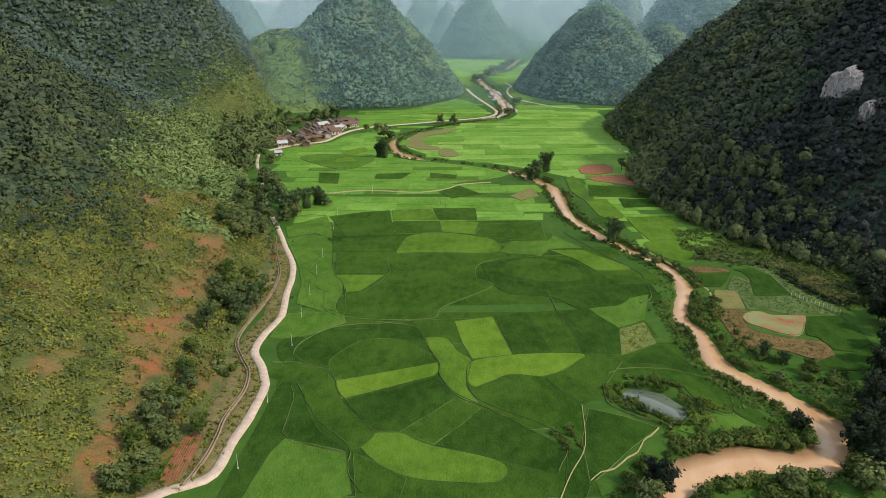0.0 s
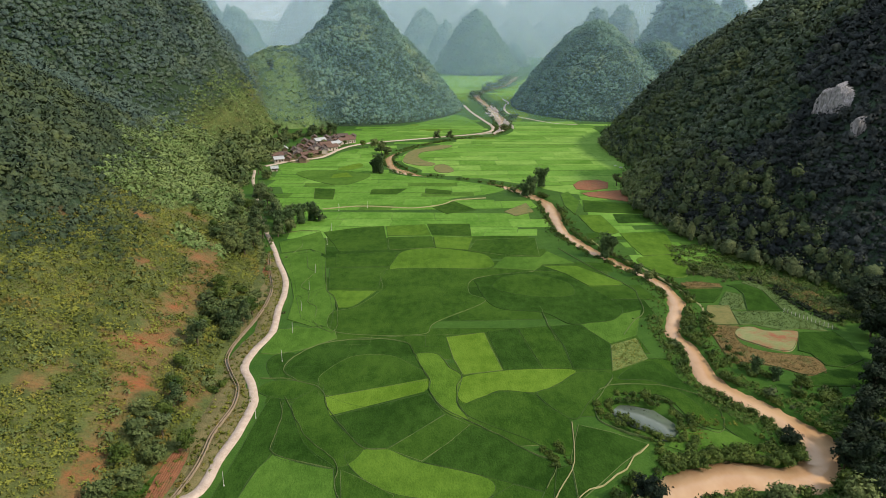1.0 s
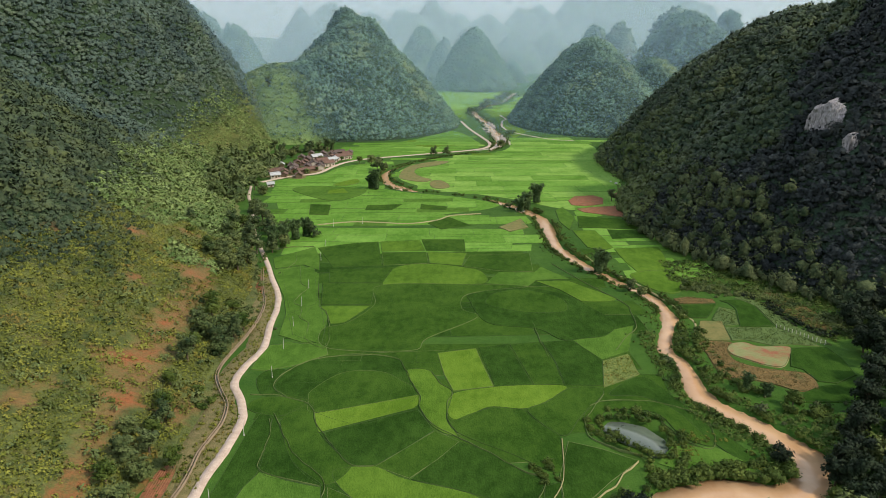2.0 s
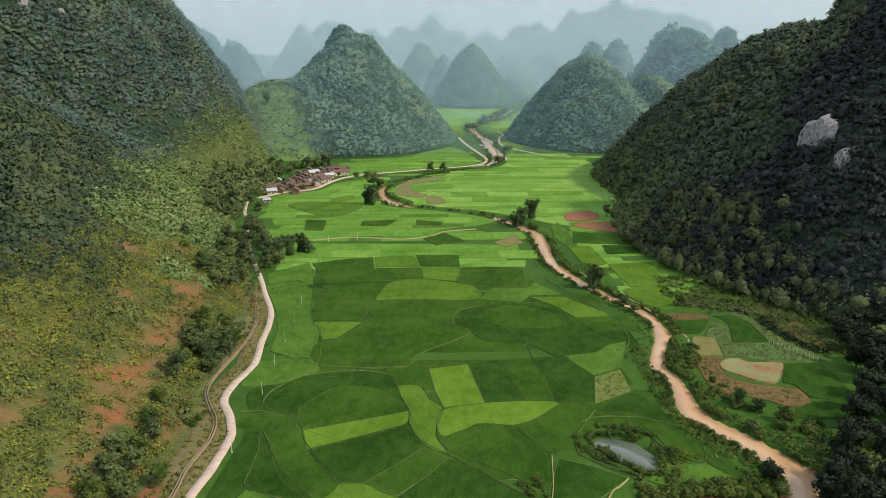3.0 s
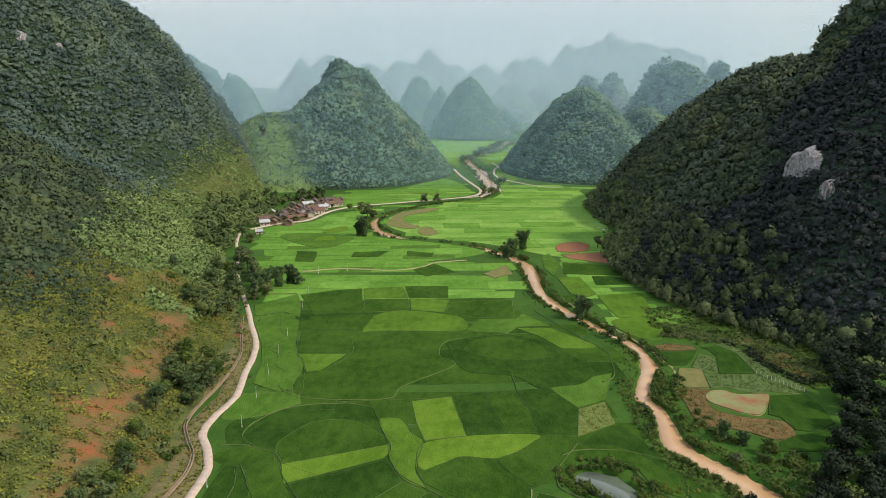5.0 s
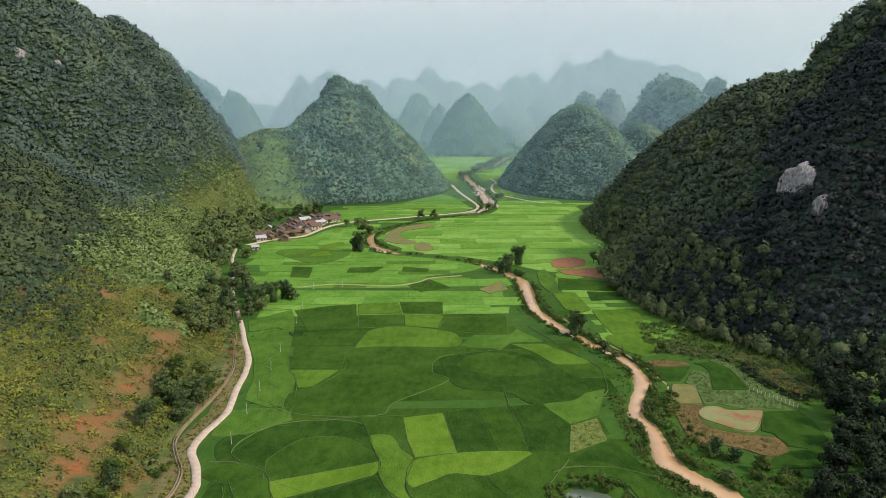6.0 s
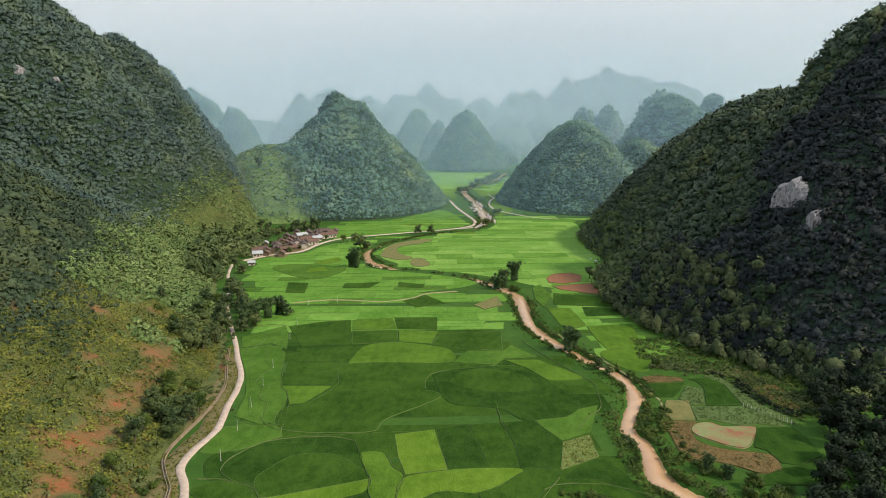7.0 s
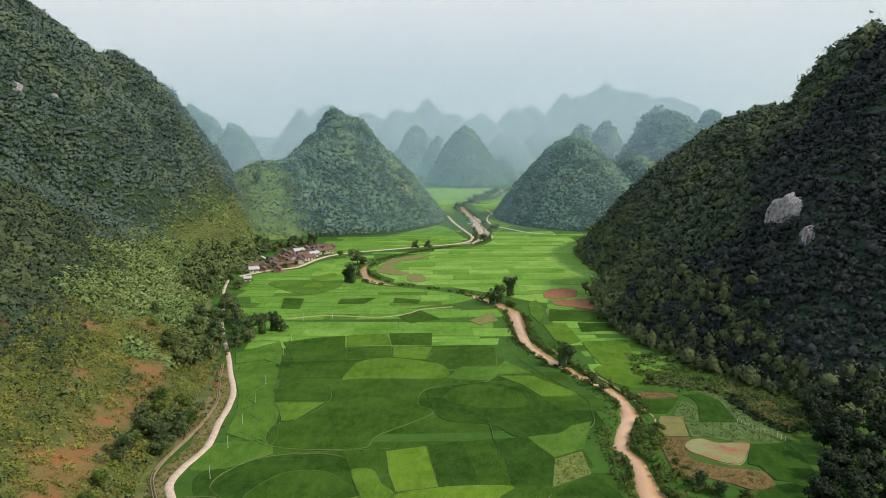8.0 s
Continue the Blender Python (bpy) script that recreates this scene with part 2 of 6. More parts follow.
def hash_noise(x, y, scale, seed=0, octaves=4):
    """Smooth value noise on numpy arrays, about -1 to 1."""
    out, amp, tot = np.zeros(np.shape(x)), 1.0, 0.0
    for o in range(octaves):
        u, v = np.asarray(x) / scale * 2**o + 17.3 * o, np.asarray(y) / scale * 2**o - 9.1 * o
        i, j = np.floor(u), np.floor(v)
        fu, fv = u - i, v - j
        fu, fv = fu * fu * (3 - 2 * fu), fv * fv * (3 - 2 * fv)

        def cell(a, b):
            s = np.sin(a * 127.1 + b * 311.7 + seed * 74.7) * 43758.5453
            return (s - np.floor(s)) * 2 - 1
        val = (cell(i, j) * (1 - fu) + cell(i + 1, j) * fu) * (1 - fv) + (cell(i, j + 1) * (1 - fu) + cell(i + 1, j + 1) * fu) * fv
        out, tot, amp = out + amp * val, tot + amp, amp * 0.5
    return out / tot


def near_line(x, y, line):
    """Distance from each place to a polyline, and the station's number."""
    best, at = np.full(np.shape(x), 1e9), np.zeros(np.shape(x), int)
    for k, (a, b) in enumerate(zip(line[:-1], line[1:])):
        ab = b[:2] - a[:2]
        t = np.clip(((x - a[0]) * ab[0] + (y - a[1]) * ab[1]) / (ab @ ab + 1e-9), 0, 1)
        d = np.hypot(x - a[0] - t * ab[0], y - a[1] - t * ab[1])
        at = np.where(d < best, k, at)
        best = np.minimum(best, d)
    return best, at


# ---- the plan of the valley: lines in metres ----
RIVER = spread([(40, 78, 8), (39.7, 104.7, 7.6), (46.1, 112.3, 8.8), (54.3, 116.5, 8.6), (61.9, 118.9, 8.6), (68.2, 118.2, 7.3), (74.8, 117.7, 8.2), (81.1, 122, 6.1), (83.6, 128.8, 8.3), (82.9, 133.7, 7.5), (81.5, 139.5, 6), (78.4, 145.5, 6.6), (75.6, 150, 5.8), (72.5, 155.4, 6.2), (70.9, 161, 5), (72.6, 171.4, 3.8), (72.9, 179.1, 3.4), (71.3, 185.5, 3.3), (72.2, 191.8, 3.8), (75.5, 200.4, 3.4), (80, 210.7, 4.9), (81.5, 219, 3.3), (81.2, 225.8, 3.8), (79.6, 234.8, 2.5), (75.7, 244, 3.7), (71.8, 249.8, 3.3), (69.8, 256.9, 3.6), (65.4, 267.3, 4.3), (61.5, 279, 4.7), (58.5, 291.3, 4.5), (57, 305, 4.5), (57.6, 323.2, 4.9), (57.7, 340, 6.1), (57.4, 356, 5.2), (50, 374, 6), (44, 386, 5.5), (34.8, 401, 2.2), (17.7, 414, -1.2), (-4, 425, 0.5), (-20, 437, 7.5), (-32, 463, 5), (-36, 496, 3.2), (-28, 525, 2), (-7, 560, -1), (21, 590, -1), (47, 612, 1.5), (62, 669, 9), (63, 734, 10), (62, 828, 8), (56, 920, 8), (53, 1026, 8), (72, 1120, 8), (102, 1200, 8), (127, 1306, 8), (163, 1514, 9)], 4.0)
ROAD_LINE = spread([(-78, 86), (-54.9, 106.3), (-51.1, 108.9), (-46.3, 111.4), (-44.8, 115.1), (-44.6, 120.3), (-44.5, 124.7), (-43.7, 130.7), (-43.4, 135.7), (-43.2, 142.6), (-43.6, 148.4), (-46.6, 157), (-50.7, 165.8), (-50.6, 176.2), (-48.6, 187.8), (-50.8, 206), (-52.1, 221), (-55, 235.5), (-61.9, 255), (-68.3, 274), (-78, 300), (-91, 337), (-103.5, 383), (-113, 411), (-121, 446)], 2.0)
VILLAGE_ROAD = spread([(-118, 460), (-113, 468), (-102, 483), (-86, 495), (-79, 525), (-71, 548), (-55, 566), (-28, 581), (-4, 595), (21, 608), (39, 622), (49, 642), (51, 672), (46, 715), (36, 800), (30, 880)], 4.0)


def foot_left(y):
    """The line along which the western slope leaves the valley floor."""
    return np.interp(y, [-200, 60, 110, 143, 190, 240, 290, 340, 400, 480, 560, 700], [-80, -66, -56, -52, -58, -62, -76, -96, -116, -136, -150, -160])


def dome(x, y, cx, cy, rx, ry, h, p, turn=0.0):
    c, s = math.cos(radians(turn)), math.sin(radians(turn))
    u, v = (x - cx) * c + (y - cy) * s, -(x - cx) * s + (y - cy) * c
    return h * (1 - np.hypot(u / rx, v / ry) ** p)


def blend(a, b, k=8.0):
    """A rounded maximum."""
    d = np.clip((b - a) / (2 * k) + 0.5, 0, 1)
    return a * (1 - d) + b * d + k * d * (1 - d)


def crags(x, y, seed, amount=1.0):
    return amount * (7 * hash_noise(x, y, 55, seed) + 4 * hash_noise(x, y, 18, seed + 3))


def west_height(x, y):
    d = foot_left(y) - x
    slope = np.interp(y, [100, 250, 350, 480, 600], [0.46, 0.55, 0.60, 0.50, 0.45])
    apron = np.where(d > 0, slope * np.maximum(d - 2, 0), 0.4 * d)
    apron = np.minimum(apron, 118 + 0.1 * d)
    top = blend(dome(x, y, -370, 593, 222, 219, 235, 1.35), dome(x, y, -285, 663, 131, 192, 171, 1.51), 8)
    h = blend(apron, top + crags(x, y, 2, 1.15), 10)
    return h + np.clip(d / 30, 0, 1) * 1.6 * hash_noise(x, y, 22, 5)


def east_height(x, y):
    h = blend(dome(x, y, 256, 338, 149, 168, 152.5, 1.11), dome(x, y, 273, 492, 143, 217, 113, 1.91), 6)
    h = blend(h, dome(x, y, 241.5, 362, 67, 78, 144.4, 1.86), 6)
    return h + crags(x, y, 11, 0.8) * np.clip(h / 30, 0, 1)


def mid_west_height(x, y):
    h = blend(dome(x, y, -100, 849, 127, 176, 127, 1.27), dome(x, y, -109, 854, 46, 70, 133, 2.2), 4)
    h = blend(h, dome(x, y, -84, 850, 64, 90, 121, 1.7), 4)
    h = blend(h, dome(x, y, -162, 784, 98, 133, 75, 2.2), 6)
    return h + crags(x, y, 21, 0.7) * np.clip(h / 30, 0, 1)


def mid_east_height(x, y):
    h = blend(dome(x, y, 187, 866, 98, 166, 102, 1.45), dome(x, y, 281, 919, 69, 120, 75, 1.8), 6)
    return h + crags(x, y, 31, 0.7) * np.clip(h / 30, 0, 1)


def back_east_height(x, y):
    h = blend(dome(x, y, 416, 1198, 116, 218, 146, 1.61), dome(x, y, 643, 1598, 55, 79, 166, 2.4), 6)
    return h + crags(x, y, 41, 0.8) * np.clip(h / 30, 0, 1)


def horn_height(x, y):
    h = blend(dome(x, y, 85, 1766, 104, 227, 141.6, 1.38), dome(x, y, 205, 2016, 49, 59, 57.3, 1.51), 5)
    return h + crags(x, y, 51, 0.7) * np.clip(h / 30, 0, 1)


def grid_mesh(name, height, x0, x1, y0, y1, step, mat, floor=-3.0):
    """A hill as a height field with a skirt cut off under the valley floor."""
    xs, ys = np.arange(x0, x1 + step, step), np.arange(y0, y1 + step, step)
    gx, gy = np.meshgrid(xs, ys)
    z = np.maximum(height(gx, gy), floor)
    idx = np.arange(gx.size).reshape(gx.shape)
    f = np.stack([idx[:-1, :-1], idx[:-1, 1:], idx[1:, 1:], idx[1:, :-1]], -1).reshape(-1, 4)
    keep = z.ravel()[f].max(1) > floor + 0.01
    f = f[keep]
    used, inv = np.unique(f, return_inverse=True)
    v = np.c_[gx.ravel(), gy.ravel(), z.ravel()][used]
    return mesh_from(name, v, inv.reshape(-1, 4), mat, smooth=True)


def ball(subdivisions):
    """Vertices and faces of a unit ball of triangles."""
    bm = bmesh.new()
    bmesh.ops.create_icosphere(bm, subdivisions=subdivisions, radius=1.0)
    out = np.array([v.co[:] for v in bm.verts]), np.array([[v.index for v in f.verts] for f in bm.faces])
    bm.free()
    return out


BALL = ball(1)


def unit(v):
    return v / (np.linalg.norm(v, axis=-1, keepdims=True) + 1e-9)


def crown_mesh(name, centre, radius, leaves, mat, seed=0, tall=0.85, leaf=0.42, core=0.8, up=0.25, blade=False, lean=None):
    """Many crowns in one mesh: a lobed leafy body, and loose leaf clumps all over it that take the body's rounded shading. lean: the slope's normal, which closed canopies follow."""
    rng = np.random.default_rng(seed)
    c, r = np.asarray(centre, float), np.asarray(radius, float)
    n = len(c)
    knobs = unit(rng.normal(size=(n, 5, 3)) + np.array([0, 0, 0.5]))
    size = rng.uniform(0.2, 0.75, (n, 5))
    stretch = np.c_[rng.uniform(0.8, 1.25, (n, 2)), tall * rng.uniform(0.7, 1.35, n)][:, None]

    def bulge(d):
        return 0.68 + (size[:, None] * np.exp(-7 * (1 - np.einsum("nkc,njc->nkj", d, knobs)))).max(-1)
    verts, faces, normals, base = [], [], [], 0
    if core:
        bv, bf = BALL
        d = np.broadcast_to(bv[None], (n, *bv.shape))
        lump = bulge(d) * (1 + 0.26 * rng.uniform(-1, 1, d.shape[:2]))
        v = c[:, None] + d * (lump * (r * core)[:, None])[..., None] * stretch
        tri = v[:, bf]
        fn = np.cross(tri[:, :, 1] - tri[:, :, 0], tri[:, :, 2] - tri[:, :, 0])
        vn = np.zeros_like(v)
        for k in range(len(bf)):
            for q in bf[k]:
                vn[:, q] += fn[:, k]
        vn = unit(vn) + 0.35 * rng.normal(size=vn.shape)
        if lean is not None:
            vn = vn + 0.8 * lean[:, None]
        verts.append(v.reshape(-1, 3))
        normals.append(unit(vn).reshape(-1, 3))
        faces.append((bf[None] + (np.arange(n) * len(bv))[:, None, None]).reshape(-1, 3))
        base = n * len(bv)
    if leaves:
        d = rng.normal(size=(n, leaves, 3))
        d[..., 2] = np.abs(d[..., 2]) * 1.1 - 0.35
        d = unit(d)
        out = bulge(d) if core else np.ones(d.shape[:2])
        at = c[:, None] + d * stretch * (r[:, None] * out * rng.uniform(0.6, 1.25, (n, leaves)))[..., None]
        nrm = unit(d + rng.normal(size=d.shape) * 0.5 + np.array([0, 0, up]))
        a = unit(np.cross(nrm, rng.normal(size=d.shape)))
        b = np.cross(nrm, a)
        s = (r[:, None] * leaf * rng.uniform(0.6, 1.3, (n, leaves)))[..., None]
        if blade:
            q = np.stack([at - a * s - b * s * 0.45, at + a * s - b * s * 0.3, at + b * s * 0.8 - nrm * s * 0.25], 2)
            k = np.arange(n * leaves)[:, None] * 3 + base
            faces.append(k + np.array([0, 1, 2]))
        else:
            q = np.stack([at - a * s, at - b * s * 0.6, at + a * s, at + b * s * 0.6 - nrm * s * 0.3], 2)
            k = np.arange(n * leaves)[:, None] * 4 + base
            faces += [k + np.array([0, 1, 2]), k + np.array([0, 2, 3])]
        soft = unit(0.7 * d + nrm)
        if lean is not None:
            soft = unit(soft + 0.8 * lean[:, None])
        normals.append(np.broadcast_to(soft[:, :, None], q.shape).reshape(-1, 3))
        verts.append(q.reshape(-1, 3))
    me = mesh_from(name, np.concatenate(verts), np.concatenate(faces), mat, smooth=True)
    me.attributes.new("custom_normal", "FLOAT_VECTOR", "POINT").data.foreach_set("vector", np.concatenate(normals).astype(np.float32).ravel())
    return me


def scatter(height, x0, x1, y0, y1, step, seed, want, squeeze=1.0):
    """Uneven places on a height field, about step metres apart (squeeze: closer in x, for steep slopes). want(x, y, z): where they may stand."""
    rng = np.random.default_rng(seed)
    gx, gy = np.meshgrid(np.arange(x0, x1, step * squeeze), np.arange(y0, y1, step))
    x = (gx + rng.uniform(-0.6, 0.6, gx.shape) * step * squeeze).ravel()
    y = (gy + rng.uniform(-0.6, 0.6, gy.shape) * step).ravel()
    z = height(x, y)
    ok = want(x, y, z)
    return np.c_[x, y, z][ok]


# ---- ground, river, roads ----
def river_depth(x, y):
    d, k = near_line(x, y, RIVER)
    half = RIVER[np.minimum(k, len(RIVER) - 1), 2] / 2
    shore = np.clip(half / 3, 0.4, 1.2) * (1.1 * hash_noise(x, y, 9, 65) + 0.8 * hash_noise(x, y, 4, 66))
    return -2.2 * np.clip((half + 1.0 + shore - d) / 2.0, 0, 1)


def build_ground():
    """One sheet to the horizon, fine along the river, with the river bed and the pond sunk into it."""
    xs = np.unique(np.concatenate([np.linspace(-4200, -420, 10), np.linspace(-420, -130, 12), np.arange(-130, -40, 6.0), np.arange(-40, 100, 2.0), np.arange(100, 180, 3.0), np.linspace(180, 480, 12), np.linspace(480, 4200, 10)]))
    ys = np.unique(np.concatenate([np.linspace(-1500, 40, 10), np.arange(40, 640, 2.0), np.arange(640, 1560, 6.0), np.linspace(1560, 4950, 16)]))
    gx, gy = np.meshgrid(xs, ys)
    z = np.zeros(gx.shape)
    z = z + river_depth(gx, gy)
    pond = np.hypot((gx - 49.5) / 7.5, (gy - 139.5) / 8.5)
    z = z - 1.4 * np.clip((1.15 - pond) / 0.3, 0, 1)
    idx = np.arange(gx.size).reshape(gx.shape)
    f = np.stack([idx[:-1, :-1], idx[:-1, 1:], idx[1:, 1:], idx[1:, :-1]], -1).reshape(-1, 4)
    me = mesh_from("ground", np.c_[gx.ravel(), gy.ravel(), z.ravel()], f, GRASS, smooth=True)
    return tagged(new("ground", me), "flat green valley floor of grass and wet fields", "ground", kind="structure")


build_ground()
tagged(new("river", ribbon("river", RIVER, RIVER[:, 2] + 4.0, -0.75, 0.05, WATER, wobble=0.12, foot=-1.6)), "muddy pinkish-brown river winding through the rice fields", "river", kind="structure")
tagged(new("pond", ribbon("pond", [(43, 145), (46, 143.5), (49.5, 141), (52.5, 137), (53.5, 131.5)], [4, 7, 9, 7, 3.5], -0.55, 0.05, POND, foot=-1.2)), "small grey-green fish pond with overgrown banks", "pond", kind="structure")
tagged(new("road", ribbon("road", ROAD_LINE, np.interp(ROAD_LINE[:, 1], [95, 120, 270, 300], [2.7, 2.1, 1.9, 1.7]), 0.30, 0.2, ROAD, wobble=0.13)), "pale unpaved gravel road along the foot of the slope", "road", kind="structure")
tagged(new("village_road", ribbon("village_road", VILLAGE_ROAD, 2.8, 0.30, 0.4, ROAD, wobble=0.08)), "pale lane running past the village and across the fields", "road", kind="structure")


VERGE = material("dry_verge", (0.075, 0.080, 0.022), (0.21, 0.165, 0.075), 2, 0.9, 0.7, 0.4, 5)
tagged(new("verge", ribbon("verge", ROAD_LINE[(ROAD_LINE[:, 1] > 104) & (ROAD_LINE[:, 1] < 262)] + np.array([-3.4, 0.0]), 4.6, 0.05, 0.3, VERGE, wobble=0.3)), "dry trodden earth verge between road and canal", "verge", kind="structure")


def lane(name, pts, width, mat, label, z=0.33):
    return tagged(new(name, ribbon(name, spread(pts, 2.5), width, z, 0.14, mat, wobble=0.5)), label, "path", kind="structure")


lane("field_path", [(-58.7, 340), (-42, 346), (-27, 344.6), (-12.5, 342), (1.8, 349), (9, 359), (17, 362), (26, 364.5)], 1.0, DIRT, "pale footpath on a bank between rice fields")
lane("far_path", [(136, 681), (113, 696), (86, 749), (79, 772), (76.5, 823), (82, 880), (89, 911), (86, 963)], 2.2, ROAD, "pale winding lane at the foot of a wooded hill", 0.15)
lane("bank_path", [(66.8, 284), (71, 264), (77.7, 249.6), (84.2, 228), (86.3, 213), (87, 207), (82.5, 193), (83, 180), (81.5, 169)], 0.5, DIRT, "worn earth path along the river bank", 0.12)
lane("field_path", [(20.6, 103), (25, 113), (28.8, 120), (30.4, 126), (32, 138)], 0.16, DIRT, "narrow pale footpath through the rice")
lane("field_path", [(28.5, 111), (31, 113.6), (34, 114.8), (37.5, 118.4), (40, 120.2), (42.6, 124.6), (44.4, 126), (47, 129)], 0.12, DIRT, "narrow pale footpath through the rice")
lane("field_path", [(56, 185.7), (61.7, 196), (66.9, 203.4), (68.7, 217), (68.7, 225), (59.8, 246.5), (50.5, 272)], 0.12, BUND_PALE, "narrow pale footpath through the rice")

# ---- rice fields ----
STRAW = leaves_of("dry_stalks", (0.070, 0.062, 0.018), (0.200, 0.150, 0.055), 2, 6)
plots = [0]


def rice_plot(tone, smooth, pts, high=None):
    """One field: the standing crop as a low slab with its own top height, and the grassy bund round it."""
    plots[0] += 1
    out = closed_curve(pts) if smooth else rounded(np.repeat(np.array(pts, float), 3, 0) + 0, 1)
    top = 0.10 + 0.0021 * plots[0] if high is None else high
    bm = bmesh.new()
    ring = [bm.verts.new((x, y, top)) for x, y in out]
    cx, cy = out.mean(0)
    low = [bm.verts.new((x + 0.35 * (x - cx) / (math.hypot(x - cx, y - cy) + 1), y + 0.35 * (y - cy) / (math.hypot(x - cx, y - cy) + 1), -0.1)) for x, y in out]
    bm.faces.new(ring)
    for i in range(len(ring)):
        j = (i + 1) % len(ring)
        bm.faces.new((ring[j], ring[i], low[i], low[j]))
    bmesh.ops.remove_doubles(bm, verts=bm.verts, dist=0.01)
    bmesh.ops.triangulate(bm, faces=[f for f in bm.faces if len(f.verts) > 4])
    bmesh.ops.recalc_face_normals(bm, faces=bm.faces)
    me = bpy.data.meshes.new("field")
    bm.to_mesh(me)
    bm.free()
    me.materials.append(RICE[tone])
    words = {"d": ("rice_field", "dark green flooded rice field with low bunds"), "dm": ("rice_field", "deep green rice field with low grassy bunds"),
             "m": ("rice_field", "mid green rice field with low grassy bunds"), "lm": ("rice_field", "fresh light green rice field between bunds"),
             "n": ("rice_field", "yellowish mid green rice field between bunds"), "g": ("rice_field", "ripening pale yellow-green rice field"), "y": ("rice_field", "even yellow-green rice field coming into ear"), "l": ("rice_field", "bright yellow-green young rice field between bunds"), "corn": ("maize_field", "small pale field of ripening maize"),
             "pale": ("vegetable_field", "pale green vegetable field beside the river"), "soil": ("ploughed_field", "bare ploughed field of red soil"),
             "ochre": ("dry_field", "dry yellowish fallow field"), "brown": ("stubble_field", "brown field of harvested stubble"), "mud": ("flooded_field", "flooded muddy field with green scum")}[tone]
    ob = tagged(new(words[0], me), words[1], "field", group="fields of the valley")
    if tone in ("corn", "brown", "pale"):
        lo, hi = out.min(0), out.max(0)
        rng = np.random.default_rng(plots[0])
        n = int(min(900, np.prod(hi - lo) / 0.7))
        at = rng.uniform(lo, hi, (n, 2))
        nxt = np.roll(out, -1, 0)
        cut = (out[None, :, 1] > at[:, None, 1]) != (nxt[None, :, 1] > at[:, None, 1])
        cross = out[None, :, 0] + (at[:, None, 1] - out[None, :, 1]) / (nxt[None, :, 1] - out[None, :, 1] + 1e-9) * (nxt - out)[None, :, 0]
        at = at[(cut & (at[:, None, 0] < cross)).sum(1) % 2 == 1]
        if len(at):
            leaf = LEAF["bank"] if tone == "pale" else LEAF["scrub"] if tone == "corn" else STRAW
            tufts = part("plants", crown_mesh("plants", np.c_[at, np.full(len(at), top + 0.15)], rng.uniform(0.25, 0.5, len(at)), 6, leaf, plots[0], 1.0, 0.4, 0.0, 0.6, True), ob)
            tufts["kind"] = "stuff"
    line = out[np.r_[True, np.linalg.norm(np.diff(out, axis=0), axis=1) > 0.05]]
    kind = (plots[0] * 7) % 10
    part("bund", ribbon("bund", line, (0.12, 0.12, 0.12, 0.10, 0.08, 0.06, 0.06, 0.06, 0.10, 0.14)[kind], top + 0.025, 0.08, BUND_PALE if kind >= 8 else BUND, wobble=0.6, closed=True), ob)
    return ob


rice_plot("d", 1, [(-35.2, 159.4), (-40.2, 165.8), (-38, 174.5), (-30.3, 181.9), (-15.6, 183.8), (-8.1, 180.7), (-5.1, 172.6), (-1.4, 159.3), (-12.8, 145.1), (-25.8, 150), (-28.4, 156.4)])
rice_plot("d", 1, [(-45.4, 168.5), (-43.4, 173.8), (-38.6, 173.4), (-39.7, 165.2), (-37.3, 158.8), (-41.8, 159.5)])
rice_plot("m", 0, [(-48.7, 176.3), (-47.9, 187.1), (-42.3, 193), (-29.6, 188.7), (-29.7, 183.1), (-36.4, 179.3), (-41.8, 173.8)])
rice_plot("dm", 1, [(-29.2, 161.9), (-22.6, 171.9), (-12.5, 172.6), (-6.5, 167.4), (-1.2, 159.3), (-13.5, 154.5), (-26.8, 150.3), (-29.1, 156.4)])
rice_plot("l", 0, [(-26.7, 149.7), (-13.5, 154.5), (-1.2, 159.3), (-0.9, 154.8), (-2.3, 152.2), (-12.9, 146.7), (-24.1, 141)])
rice_plot("d", 0, [(-23.5, 140.5), (-12.9, 146.2), (-1.3, 151.6), (2.7, 141.7), (-3.1, 134.6), (-9.5, 128), (-14.2, 127.5), (-18.2, 132.4)])
rice_plot("dm", 0, [(3.1, 141.7), (8.5, 137), (3.8, 130.1), (-2.1, 123.2), (-9.5, 127.5)])
rice_plot("d", 0, [(8.7, 137), (14.6, 133.2), (21.2, 125.8), (25.9, 121.7), (22.2, 113.1), (16.4, 115.6), (5.9, 120.2), (-1.7, 122.8)])
rice_plot("n", 1, [(-18.4, 125.2), (-14.6, 127.3), (-9.5, 127.5), (-2.9, 123), (11.4, 117.3), (11, 111.1), (1.7, 110.8), (-7.1, 112.5), (-14.3, 117.9)])
rice_plot("dm", 0, [(-9.3, 111.1), (1.7, 110.1), (11, 110.7), (16.4, 115.3), (22.1, 112.8), (18, 103), (-8.7, 103.1)])
rice_plot("dm", 1, [(-33.7, 147.8), (-28.5, 154.9), (-23.9, 141), (-18.2, 132.4), (-14.7, 127.1), (-19.5, 121), (-27, 128.4), (-32, 140)])
rice_plot("d", 1, [(-36.1, 148.9), (-32.7, 141.3), (-27.5, 129.3), (-19.9, 120.8), (-26.5, 122.2), (-33.8, 125.9), (-34.9, 137.6)])
rice_plot("m", 0, [(-33.7, 125.5), (-26.5, 122.2), (-20.1, 120.4), (-17.3, 107.5), (-23.1, 103.1), (-38, 104.7), (-35.7, 120.3)])
